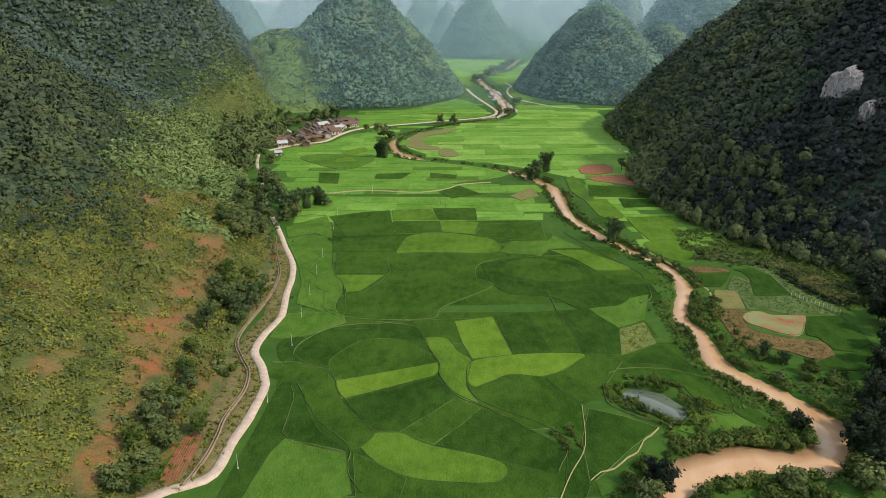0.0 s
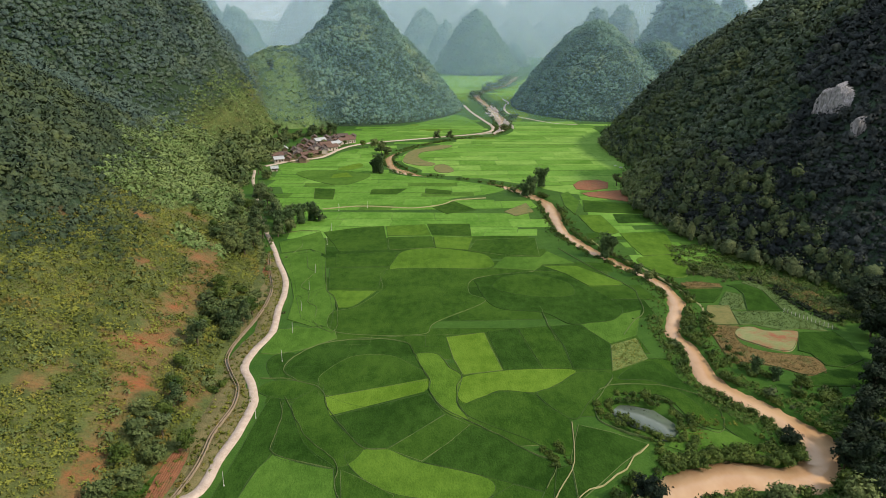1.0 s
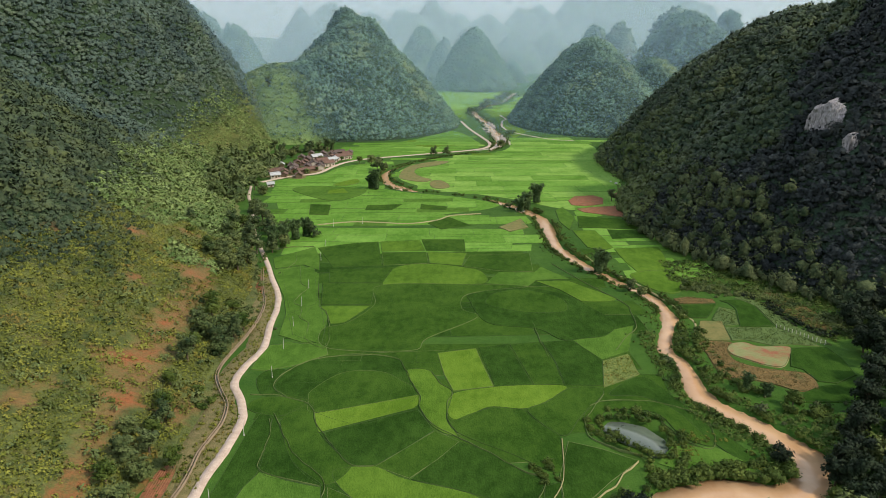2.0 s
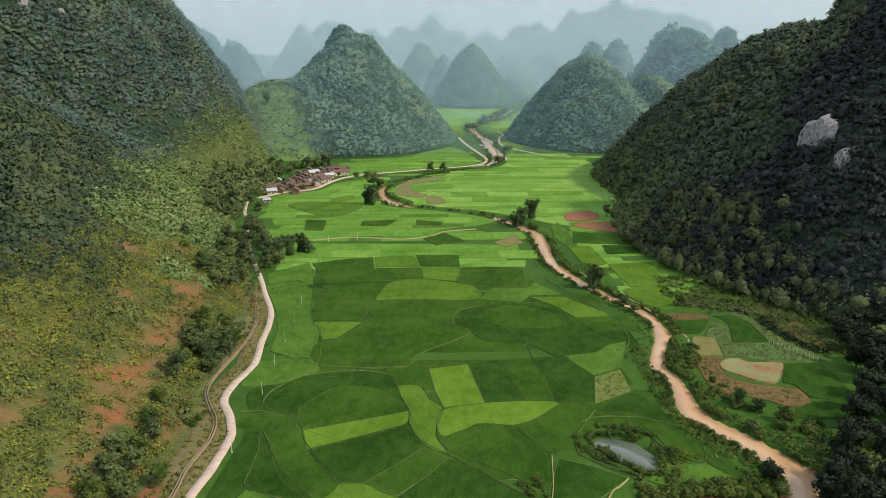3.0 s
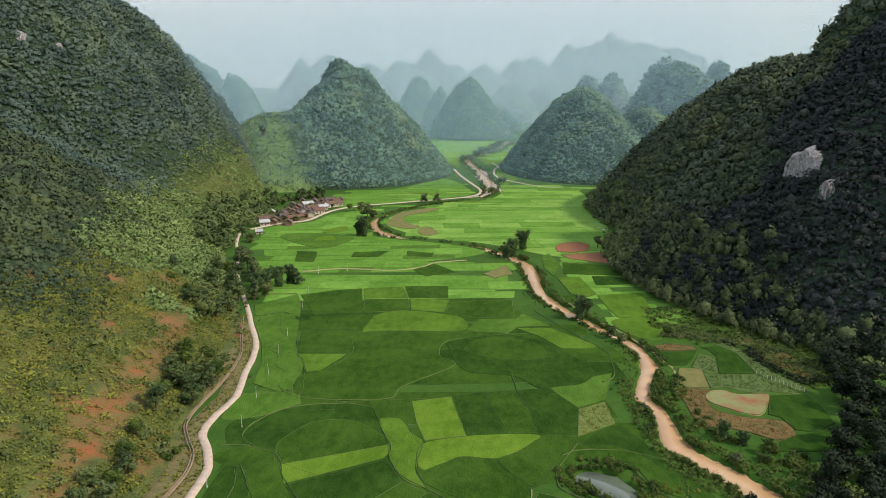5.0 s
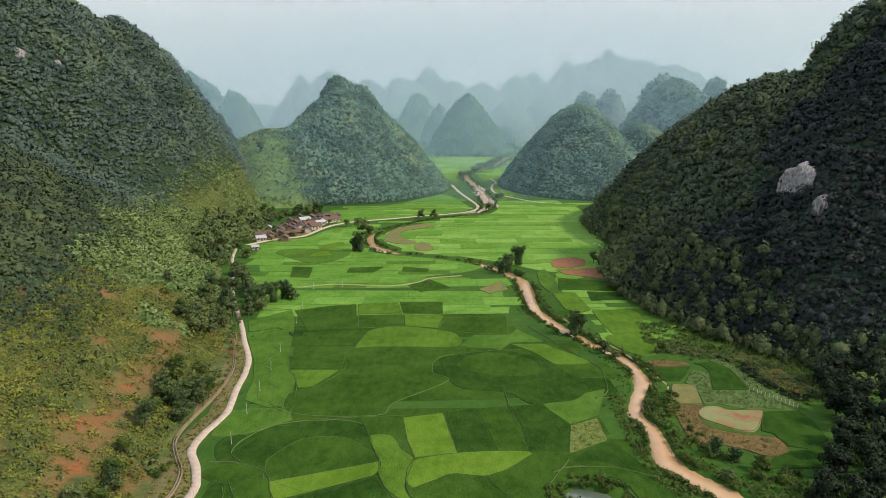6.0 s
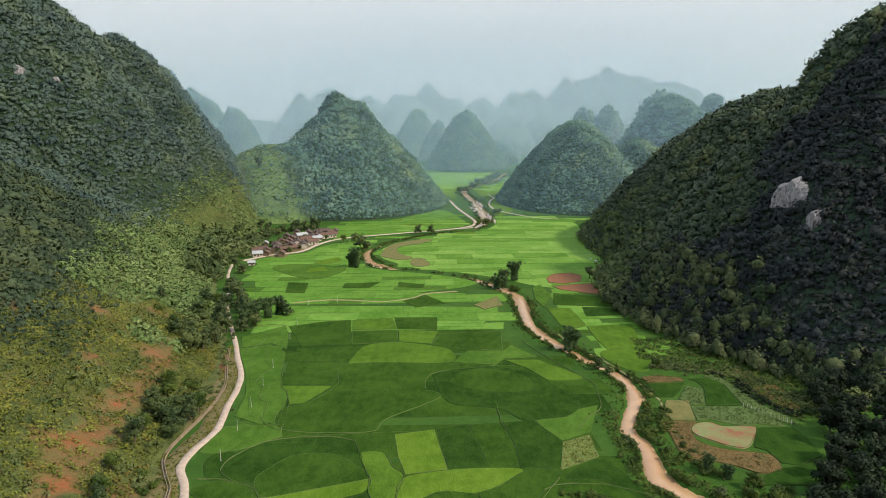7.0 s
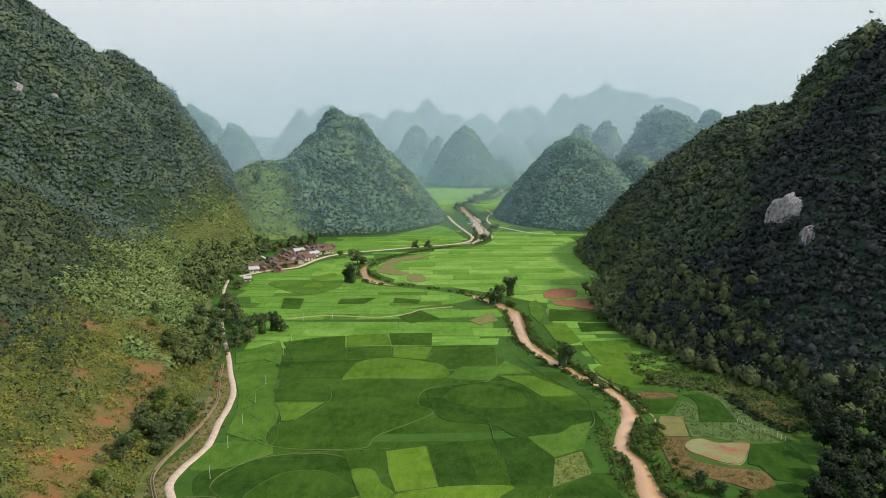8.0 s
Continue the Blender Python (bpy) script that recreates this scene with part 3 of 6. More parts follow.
rice_plot("dm", 0, [(-18.6, 120.2), (-14.2, 117.4), (-7.1, 112), (-8.7, 103.1), (-15.9, 103.1)])
rice_plot("d", 1, [(-39.8, 149), (-36.3, 146.8), (-34.7, 134), (-34.2, 125.3), (-36.5, 117.4), (-37.8, 105.9), (-42.1, 105.9), (-41.2, 124.3)])
rice_plot("dm", 1, [(-44, 153.5), (-41.5, 157.9), (-34.9, 157.9), (-29.2, 155.8), (-33.9, 148.9), (-40.4, 150.1)])
rice_plot("l", 0, [(3.5, 184.5), (14.8, 187.7), (16.5, 175.3), (18.3, 163.7), (7.7, 161.2), (5.3, 170.8)])
rice_plot("d", 0, [(15.6, 188.1), (24.6, 190.6), (28.8, 164.3), (18.7, 163.7), (17.2, 175.3)])
rice_plot("dm", 0, [(25.2, 190.6), (34.7, 192.2), (36.8, 177.9), (36.9, 164.9), (29.2, 164.3)])
rice_plot("d", 0, [(35.2, 192.2), (44.4, 193.5), (50.6, 179.7), (47.5, 163.9), (37.3, 164.3), (37.1, 177.8)])
rice_plot("l", 1, [(6.1, 149.9), (7.3, 159.3), (17.3, 163), (26.5, 164.3), (37.5, 163.3), (31.1, 155.6), (24.8, 151.8), (16.4, 152.7), (9, 146.6)])
rice_plot("dm", 1, [(6.9, 145), (16.3, 151.8), (24.4, 151), (27.8, 144.4), (31.7, 139.3), (29.7, 125.1), (19.6, 132.3), (9.9, 139.4)])
rice_plot("n", 1, [(-5.1, 172.6), (0.9, 173.2), (4.5, 165), (7.3, 159.9), (5.7, 147.2), (8.3, 139.4), (2.9, 143), (-0.9, 152.8), (-0.9, 158.7)])
rice_plot("corn", 0, [(50.7, 178.9), (59, 183.5), (58.6, 170.2), (52.6, 166.2), (47.3, 162.9)])
rice_plot("m", 0, [(44.8, 193.5), (54.6, 199.6), (66.5, 205.2), (59.4, 185.1), (50.6, 179.7), (47.3, 186.8)])
rice_plot("dm", 1, [(25.9, 151.5), (31, 155), (38.2, 162.3), (46.8, 161), (37.8, 147.1), (33, 139.3), (28.2, 145)])
rice_plot("d", 0, [(33.3, 136.9), (40.1, 133.8), (47, 129.1), (39.5, 122), (34.4, 116.3), (28.3, 110), (29.3, 124.1)])
rice_plot("dm", 1, [(38.5, 144.9), (41.2, 152.6), (46.9, 155.5), (59.5, 154.6), (66.9, 147.5), (67.2, 139.7), (64.6, 134.9), (59.8, 139.2), (56.6, 149.7), (45.7, 150.9), (42.1, 144.9)])
rice_plot("d", 1, [(47.8, 159.2), (58.8, 168.8), (64.3, 156.1), (68.9, 142.2), (74.4, 126), (70.8, 126), (65.6, 137.3), (62.3, 150.3), (56.1, 157.6)])
rice_plot("d", 0, [(25.6, 120.1), (28.8, 121.7), (28.1, 109.3), (25.2, 103), (22.1, 103)])
rice_plot("m", 0, [(56.3, 134.9), (65.7, 134.4), (72, 126), (64.9, 123.6), (54.9, 125.7), (50.9, 128.2)])
rice_plot("dm", 0, [(-51.1, 297.1), (-36.2, 304.4), (-24.8, 307.2), (-20.1, 270.4), (-40.2, 268.3), (-43.7, 278.7)])
rice_plot("n", 0, [(-23.7, 307.2), (-5.7, 309.9), (-2.6, 291.8), (-21.8, 291.2)])
rice_plot("dm", 0, [(-21.6, 289.4), (-2.3, 290), (-0.9, 273.2), (-19.4, 270.3)])
rice_plot("dm", 0, [(-4.7, 310.9), (15.2, 310.6), (15.2, 290.7), (-2.1, 291.8)])
rice_plot("n", 0, [(-1.5, 290), (15.6, 288), (13, 269.9), (-0.4, 273.2)])
rice_plot("dm", 0, [(17, 284.5), (43, 287.6), (41.3, 261.3), (27, 262.9), (13.2, 269.1)])
rice_plot("n", 1, [(-14.2, 267.2), (-1.1, 272.4), (13.4, 267.6), (21, 260.8), (19.6, 247), (-8.5, 245.4), (-17.5, 245.5)])
rice_plot("dm", 0, [(-40.7, 264.5), (-14.8, 268), (-17.8, 248.8), (-38.4, 248.4)])
rice_plot("dm", 0, [(-40.7, 247.7), (-18.5, 247.4), (-20.2, 232.5), (-20, 224.6), (-37.4, 224.8)])
rice_plot("n", 0, [(-37.7, 223.1), (-20.5, 222.9), (-27.1, 208.2), (-31.5, 207.3), (-33.7, 215.2)])
rice_plot("m", 0, [(-63.8, 264.0), (-52.3, 270.0), (-44.1, 259.5), (-40.1, 233.2), (-35.6, 216.4), (-31.1, 194.9), (-36.9, 191.9), (-46.1, 198.0), (-47.9, 216.4), (-52.4, 233.2)])
rice_plot("m", 0, [(-67.6, 281.4), (-59.5, 289.9), (-52.6, 298.1), (-48.2, 283.0), (-44.8, 263.9), (-52.6, 271.6), (-63.2, 266.2)])
rice_plot("m", 0, [(-46.9, 190.3), (-30.7, 191.9), (-28.6, 183.7), (-36.0, 176.9), (-44.1, 173.3), (-48.5, 174.0), (-48.2, 182.2)])
rice_plot("m", 0, [(-59.8, 263.3), (-47.8, 269.2), (-39.7, 229.3), (-41.5, 212.3), (-47.1, 218.5)])
rice_plot("m", 0, [(-47, 215.9), (-38.8, 226.5), (-33.5, 214.2), (-31.6, 190.6), (-41.9, 198.3)])
rice_plot("dm", 1, [(-18.1, 245.5), (19.6, 245.7), (37.1, 243.5), (14.7, 235.7), (11.6, 220.4), (16.6, 212.6), (0.2, 195.3), (-4.3, 186.3), (-29.4, 188.2), (-33.3, 202.7), (-26, 208.2), (-18.8, 224.6)])
rice_plot("d", 1, [(14.6, 228.7), (15.8, 235.7), (33.8, 242.3), (47.9, 235.3), (54.4, 224.8), (60.7, 207.3), (55.9, 197.3), (48.5, 194.8), (41.5, 194), (34.7, 202.9), (19.7, 207.7)])
rice_plot("dm", 1, [(20.4, 228.6), (25, 236.8), (34.6, 239.7), (45.5, 232.9), (48.3, 224.9), (45.8, 217.4), (33.4, 217), (21.9, 223)])
rice_plot("n", 0, [(40.9, 249.4), (53.8, 249.2), (67.3, 230.3), (64.6, 227.5), (54.2, 227), (48.5, 239.6)])
rice_plot("m", 0, [(27.5, 260.7), (41.7, 260.5), (45.3, 267.9), (54.3, 251.9), (41.1, 250.7), (37.1, 243.5), (21.3, 246.9)])
rice_plot("dm", 0, [(-2.4, 343), (8.3, 356.7), (19.6, 337.9), (4.5, 330)])
rice_plot("m", 1, [(-90.9, 432.3), (-78.9, 445.7), (-44.5, 433.3), (-50.6, 405), (-63.5, 400.3)])
rice_plot("dm", 0, [(-71.4, 389.4), (-59.3, 387.6), (-56.7, 361.8), (-67.4, 363.3)])
rice_plot("dm", 0, [(-38.1, 385.7), (-18.1, 388.4), (-23.4, 373.7), (-38, 373.9)])
rice_plot("dm", 0, [(-7.3, 388.3), (7.8, 381.9), (7, 373.2), (-7.1, 376.3)])
rice_plot("l", 1, [(-66.8, 451.5), (-55.3, 470.5), (-51.3, 457.4), (-60.2, 445.3)])
rice_plot("l", 0, [(-67.2, 431.9), (-59, 437.4), (-53.1, 422.4), (-66.8, 419.1)])
rice_plot("dm", 0, [(77.6, 358.2), (104.1, 348.8), (103.7, 328.5), (73.7, 333.5)])
rice_plot("n", 0, [(69.2, 326.8), (80.3, 326.6), (81.8, 296.1), (75.6, 290.7), (70.5, 297.2)])
rice_plot("d", 0, [(86.9, 328.7), (105.8, 326.2), (103.9, 313.4), (85.3, 311.6)])
rice_plot("n", 0, [(81.8, 294.3), (102.3, 296.7), (100.8, 283.4), (97.2, 263.5), (83, 261.4), (81.8, 275.3)])
rice_plot("m", 0, [(68.1, 372.2), (73.3, 379.3), (75.6, 355.6), (68, 327.9), (65.9, 345.6)])
rice_plot("n", 1, [(80, 258.6), (97.6, 261.3), (93.6, 239.6), (86.7, 236), (80.8, 244.9)])
rice_plot("soil", 0, [(79.9, 398.1), (85.7, 409.6), (97.7, 412.6), (101.9, 404.0), (98.1, 388.2), (87.2, 382.4), (79.6, 385.6)])
rice_plot("soil", 0, [(80.3, 375.3), (89.9, 379.4), (106.8, 383.4), (114.1, 367.3), (112.2, 351.4), (103.3, 354.2), (92.7, 361.1), (83.0, 366.8)])
rice_plot("soil", 1, [(110.3, 417.6), (131.8, 422.6), (137.2, 405), (116, 395.5)])
rice_plot("ochre", 1, [(-25.1, 478.2), (-23.2, 515.0), (-15.8, 533.8), (0.6, 550.7), (10.7, 547.4), (-0.0, 527.6), (-12.2, 517.2), (-15.3, 499.3), (-10.0, 480.0), (-2.3, 468.5), (-6.5, 460.0), (-16.9, 464.6)])
rice_plot("ochre", 1, [(-2.7, 459.9), (3.3, 466.1), (9.1, 451.2), (9.3, 439.2), (3.2, 435.5), (-1.9, 441.5)])
rice_plot("ochre", 0, [(33.5, 334.1), (46.6, 352.2), (48.2, 333.9), (38.4, 325)])
rice_plot("d", 0, [(87.6, 223.6), (100.2, 223.9), (95.7, 216.2), (92.2, 211.4), (86.4, 211.5)])
rice_plot("pale", 0, [(93.6, 209.9), (100.3, 221.2), (104.4, 218.1), (100.5, 205.6), (95.8, 204.8)])
rice_plot("d", 0, [(103.1, 227.6), (111.7, 228.6), (113, 222.1), (111.6, 204.5), (100.4, 203.8), (105.4, 219.1), (105, 225.4)])
rice_plot("pale", 0, [(109.4, 230.3), (114.8, 232.5), (117, 217.8), (117.9, 203.5), (121.6, 194.8), (121.6, 189.2), (117.8, 191.6), (112.1, 203.6), (113.4, 222)])
rice_plot("brown", 0, [(121.9, 236.5), (127.7, 233.4), (130.2, 221.7), (130.8, 207.8), (127.8, 199.4), (122.3, 201.6), (119.9, 211.8), (119.9, 224.6)])
rice_plot("ochre", 0, [(89.2, 208.6), (96.2, 208.5), (92.9, 192.9), (83.7, 193), (85.8, 201)])
rice_plot("pale", 0, [(95.3, 203.4), (111.1, 202.7), (115.6, 196.6), (117.6, 188.5), (110.1, 190.2), (104.5, 188.7), (97.3, 193.6), (93.4, 192.9)])
rice_plot("brown", 1, [(83, 191.8), (92.3, 191.3), (89.2, 186.7), (88.3, 179), (92.3, 174.5), (98.3, 172.4), (104.2, 170.4), (104.3, 164.5), (101.9, 160.7), (96.8, 160.8), (92.7, 164.3), (86.6, 167.5), (81.5, 167.6), (81, 172.7), (82.1, 183.1)])
rice_plot("mud", 1, [(89.3, 186.7), (92.3, 190.5), (96.4, 191.2), (99.5, 188.4), (108.3, 187.9), (104.7, 180.9), (100.2, 175), (95.9, 175.8), (92, 179.7), (89.5, 182.6)])
rice_plot("d", 0, [(108.3, 187.1), (119.2, 187.7), (119.5, 179.6), (117.5, 169.5), (109.5, 164.7), (105.3, 166), (104.9, 173), (102.5, 175)])
rice_plot("d", 0, [(104.2, 163), (109, 163.8), (117, 168.3), (119.8, 162.2), (114.5, 154.4), (94.8, 154.7), (98.4, 159.6)])
rice_plot("brown", 0, [(87.4, 229.6), (92.8, 231.2), (100.9, 228.8), (100.6, 225), (87.9, 224.7)])

# fields that fill the rest of the valley floor, row by row
def fill_fields(x0, x1, y0, y1, deep, wide, tones, seed):
    rng = np.random.default_rng(seed)
    y = y0
    while y < y1:
        dy = deep * rng.uniform(0.7, 1.35)
        x = x0 + rng.uniform(-0.6, 0) * wide
        lean = rng.uniform(-0.25, 0.25)
        while x < x1:
            dx = wide * rng.uniform(0.6, 1.5)
            quad = [(x, y + lean * (x - x0) * 0.3), (x + dx, y + lean * (x + dx - x0) * 0.3), (x + dx, y + dy + lean * (x + dx - x0) * 0.3), (x, y + dy + lean * (x - x0) * 0.3)]
            quad = [(a + 2.2 * hash_noise(a, b, 19, 3) * deep / 12, b + 2.2 * hash_noise(a, b, 23, 4) * deep / 12) for a, b in quad]
            q = np.array(quad)
            mid = q.mean(0)
            u, v = (k.ravel()[:, None] for k in np.meshgrid(np.linspace(0, 1, 9), np.linspace(0, 1, 5)))
            test = (q[0] * (1 - u) + q[1] * u) * (1 - v) + (q[3] * (1 - u) + q[2] * u) * v
            clear = river_depth(test[:, 0], test[:, 1]).min() > -0.01
            clear = clear and near_line(test[:, 0], test[:, 1], ROAD_LINE)[0].min() > 2.6 and near_line(test[:, 0], test[:, 1], VILLAGE_ROAD)[0].min() > 2.6
            clear = clear and all((h(test[:, 0], test[:, 1]) < -1).all() for h in (west_height, east_height, mid_west_height, mid_east_height))
            clear = clear and (test[:, 0] > np.interp(test[:, 1], ROAD_LINE[:, 1], ROAD_LINE[:, 0])).all() and np.hypot((mid[0] - 51) / 13, (mid[1] - 140) / 14) > 1
            if clear:
                rice_plot(tones[rng.integers(len(tones))], 0, [tuple(p) for p in q], high=0.05 + 0.02 * rng.random())
            x += dx
        y += dy


# small ploughed plots beside the road
for corners in ([(-63.4, 238), (-68.3, 253), (-66.6, 258), (-61.2, 239)], [(-54.8, 111), (-55.2, 126), (-51.6, 127), (-51.2, 112)]):
    plot = rice_plot("soil", 1, corners, high=0.2)
    a, b, c, d = (np.array(k) for k in corners)
    for k in range(1, 7):
        row = spread([tuple(a + (d - a) * k / 7), tuple(b + (c - b) * k / 7)], 1.0)
        part("furrow", ribbon("furrow", row, 0.18, 0.30, 0.10, RICE["soil"], wobble=0.5, foot=0.1), plot)
# wide sheets of one crop, on which the smaller plots lie
rice_plot("g", 1, [(-2, 434), (20, 422), (48, 402), (75, 374), (100, 374), (112, 402), (128, 470), (138, 560), (146, 640), (135, 690), (100, 700), (76, 690), (71, 650), (56, 606), (25, 580), (0, 553), (-20, 524), (-27, 500), (-24, 470), (-12, 448)], high=0.03)
rice_plot("lm", 1, [(-58, 345), (-20, 348), (10, 365), (28, 374), (38, 388), (20, 406), (0, 417), (-20, 426), (-40, 445), (-46, 470), (-46, 510), (-60, 535), (-74, 518), (-82, 490), (-100, 477), (-109, 462), (-102, 440), (-97, 412), (-88, 380), (-78, 350)], high=0.03)
rice_plot("lm", 1, [(-70, 558), (-50, 571), (-20, 588), (15, 611), (35, 628), (42, 650), (38, 690), (27, 750), (12, 770), (-20, 700), (-60, 645), (-84, 610)], high=0.03)
rice_plot("l", 0, [(78, 700), (76, 900), (70, 1020), (90, 1115), (120, 1195), (146, 1310), (185, 1510), (330, 1530), (150, 1200), (105, 1000), (100, 880), (98, 760)], high=0.03)
rice_plot("l", 0, [(38, 900), (40, 1030), (56, 1130), (88, 1212), (110, 1312), (148, 1515), (-60, 1515), (-60, 1150), (0, 1060), (24, 960)], high=0.03)
fill_fields(-64, 78, 92, 285, 15, 24, ["d", "dm", "dm", "dm"], 1)
fill_fields(-95, 58, 285, 420, 13, 20, ["lm", "lm", "lm", "m", "y"], 2)
fill_fields(-118, -5, 420, 545, 15, 22, ["lm", "lm", "y", "lm"], 3)
fill_fields(82, 128, 252, 400, 9, 18, ["lm", "y", "lm", "y"], 4)
fill_fields(-20, 150, 425, 700, 15, 32, ["y", "g", "lm", "y", "g"], 5)
fill_fields(-70, 40, 560, 800, 16, 30, ["lm", "l", "lm"], 6)
fill_fields(60, 200, 760, 1500, 26, 36, ["g", "g", "y"], 7)
fill_fields(-60, 60, 960, 1500, 26, 36, ["g", "g", "y"], 8)


# ---- hills ----
# pale grass-grown bunds that stand out between the plots
for pts in ([(-44.7, 159.3), (-38.8, 159.3), (-34.9, 157.7), (-30.1, 155.6), (-27.4, 151.8), (-25.4, 145), (-22.2, 139.3), (-18.2, 132.7), (-14.6, 127.8), (-9.7, 127.4)],
            [(-36.6, 149.9), (-32.9, 142.4), (-28.3, 132.7), (-22.3, 125.7), (-19.2, 120.9), (-18.9, 114.5), (-15.4, 107.4)],
            [(-37, 147.1), (-35.1, 141.1), (-34.9, 132.7), (-33.8, 126.2), (-26.6, 122.9), (-20.1, 120.5)],
            [(-15.6, 183.6), (-8, 180.5), (-5.1, 172.4), (-1.4, 159.1), (-0.9, 153.2), (2.1, 144.9), (8.6, 138.5), (12.2, 135.4), (21.2, 126), (25.9, 121.9), (22.7, 114)],
            [(1.7, 172.3), (4.5, 164.8), (7.3, 160.3), (5.9, 153.1), (6.2, 146.2), (8.6, 139.2)],
            [(-34.9, 157.7), (-39.8, 164), (-37.8, 173.5), (-30.2, 181.3), (-15.6, 183.6)],
            [(-59.6, 289.6), (-56.7, 276.9), (-58.4, 265.2)],
            [(-53.5, 268.9), (-48.8, 247.5), (-45.5, 242.3), (-47.6, 228), (-44, 222.4), (-42.2, 212), (-38.7, 208.1), (-37.6, 198.9)],
            [(-38, 196.7), (-34.1, 190.4), (-29.7, 189.6), (-33.7, 215.5), (-37.8, 223.4), (-42.3, 247.4)],
            [(34.3, 207.3), (34.5, 200.4), (35, 189.7), (35.7, 181.9)],
            [(46.3, 159), (42.7, 153), (38.7, 144.8), (38.5, 139.1), (41.7, 135.3), (47.6, 131.4)],
            [(41.3, 153), (47, 155.9), (59.5, 154.4), (67.5, 147.3), (67.3, 139.1), (64.1, 133.6), (59.4, 138.3), (56.2, 148.7)],
            [(-74.5, 292.5), (-67.9, 296), (-61.1, 299.6), (-53.2, 298.6)]):
    line = spread(pts, 1.2)
    line = line + 0.45 * np.stack([hash_noise(line[:, 0], line[:, 1], 3, 81), hash_noise(line[:, 0], line[:, 1], 3, 82)], 1)
    tagged(new("field_bund", ribbon("field_bund", line, 0.09 + 0.06 * hash_noise(line[:, 0], line[:, 1], 5, 83), 0.335, 0.05, BUND_PALE, wobble=0.9)), "narrow grass-grown bund winding between rice fields", "bund", kind="structure")


def slope_material(name, dark, light, third):
    """The open western slope: dry grass and weeds, undergrowth where it is wooded, bare tan and red earth in worn patches."""
    m = material(name, dark, light, 3, 0.9, 1.0, 0.8, 6, big=14, third=third, third_size=13.0)
    n, l = m.node_tree.nodes, m.node_tree.links
    b = n["Principled BSDF"]
    last = b.inputs["Base Color"].links[0].from_socket
    cover, sep = n.new("ShaderNodeAttribute"), n.new("ShaderNodeSeparateColor")
    cover.attribute_name = "cover"
    l.new(cover.outputs["Color"], sep.inputs["Color"])
    geo, speck = n.new("ShaderNodeNewGeometry"), n.new("ShaderNodeTexNoise")
    speck.inputs["Scale"].default_value, speck.inputs["Detail"].default_value, speck.inputs["Roughness"].default_value = 0.30, 9.0, 0.75
    l.new(geo.outputs["Position"], speck.inputs["Vector"])
    for socket, colour, width in (("Red", (0.024, 0.048, 0.020), 0.25), ("Green", (0.205, 0.104, 0.042), 0.24), ("Blue", (0.275, 0.080, 0.030), 0.22)):
        add, edge, mix = n.new("ShaderNodeMath"), n.new("ShaderNodeMapRange"), n.new("ShaderNodeMix")
        l.new(sep.outputs[socket], add.inputs[0])
        l.new(speck.outputs["Fac"], add.inputs[1])
        l.new(add.outputs[0], edge.inputs["Value"])
        edge.inputs["From Min"].default_value, edge.inputs["From Max"].default_value = 1.0 - width, 1.0 + width
        mix.data_type = "RGBA"
        l.new(edge.outputs["Result"], mix.inputs["Factor"])
        l.new(last, mix.inputs["A"])
        mix.inputs["B"].default_value = (*colour, 1)
        last = mix.outputs["Result"]
    l.new(last, b.inputs["Base Color"])
    return m


SOIL_BAND = spread([(-84, 252), (-78, 223), (-76, 187), (-72.5, 160), (-70.5, 142), (-69, 128), (-67, 116), (-66, 105)], 3.0)
SOIL_SPOTS = [(-106.6, 240, 4, 0.8), (-82, 229, 6, 0.9), (-79, 158, 4, 0.9), (-86, 132, 3.5, 0.75), (-84, 140, 3, 0.7), (-95, 178, 3, 0.65), (-98, 270, 5, 0.75), (-57, 153, 3, 0.75), (-120, 215, 4, 0.7), (-92, 205, 4, 0.7), (-110, 300, 4, 0.7), (-60, 146, 5, 0.7)]
RED_SPOTS = [(-75.6, 162, 4.0), (-68.5, 144, 3.2), (-67.8, 114, 3.0), (-54, 118, 4.2), (-53, 124, 3.0), (-77, 186, 2.5), (-106, 240, 2.5), (-82, 229, 2.5)]


def bare(x, y):
    d, _ = near_line(x, y, SOIL_BAND)
    wide = np.interp(y, [100, 140, 165, 190, 230, 255], [2.2, 4.2, 5.2, 5.2, 4.0, 2.0]) * (1 + 0.5 * hash_noise(x, y, 14, 33))
    soil = 0.54 * np.clip(1.25 - 0.5 * d / wide, 0, 1) * np.clip((1.6 - d / wide) * 2, 0, 1)
    red = np.zeros_like(soil)
    for cx, cy, r, a in SOIL_SPOTS:
        soil = np.maximum(soil, 0.72 * a * np.clip(1.8 - np.hypot(x - cx, y - cy) / r, 0, 1))
    for cx, cy, r in RED_SPOTS:
        red = np.maximum(red, 0.54 * np.clip(1.6 - np.hypot((x - cx), (y - cy) / 1.3) / r, 0, 1))
    red = np.maximum(red + 0.18 * hash_noise(x, y, 3.5, 71) * (red > 0.05), 0.55 * np.clip(soil * 1.8, 0, 1) * np.clip(hash_noise(x, y, 8, 72) * 1.5 + 0.1, 0, 1))
    return soil, red


def hill(name, label, height, box, step, mat=UNDER, cover=None):
    me = grid_mesh(name, height, *box, step, mat)
    if cover:
        co = np.empty(len(me.vertices) * 3, np.float32)
        me.vertices.foreach_get("co", co)
        co = co.reshape(-1, 3)
        col = np.ones((len(co), 4), np.float32)
        col[:, :3] = np.stack(cover(co[:, 0], co[:, 1]), 1)
        me.color_attributes.new("cover", "FLOAT_COLOR", "POINT").data.foreach_set("color", col.ravel())
    return tagged(new(name, me), label, "hill")


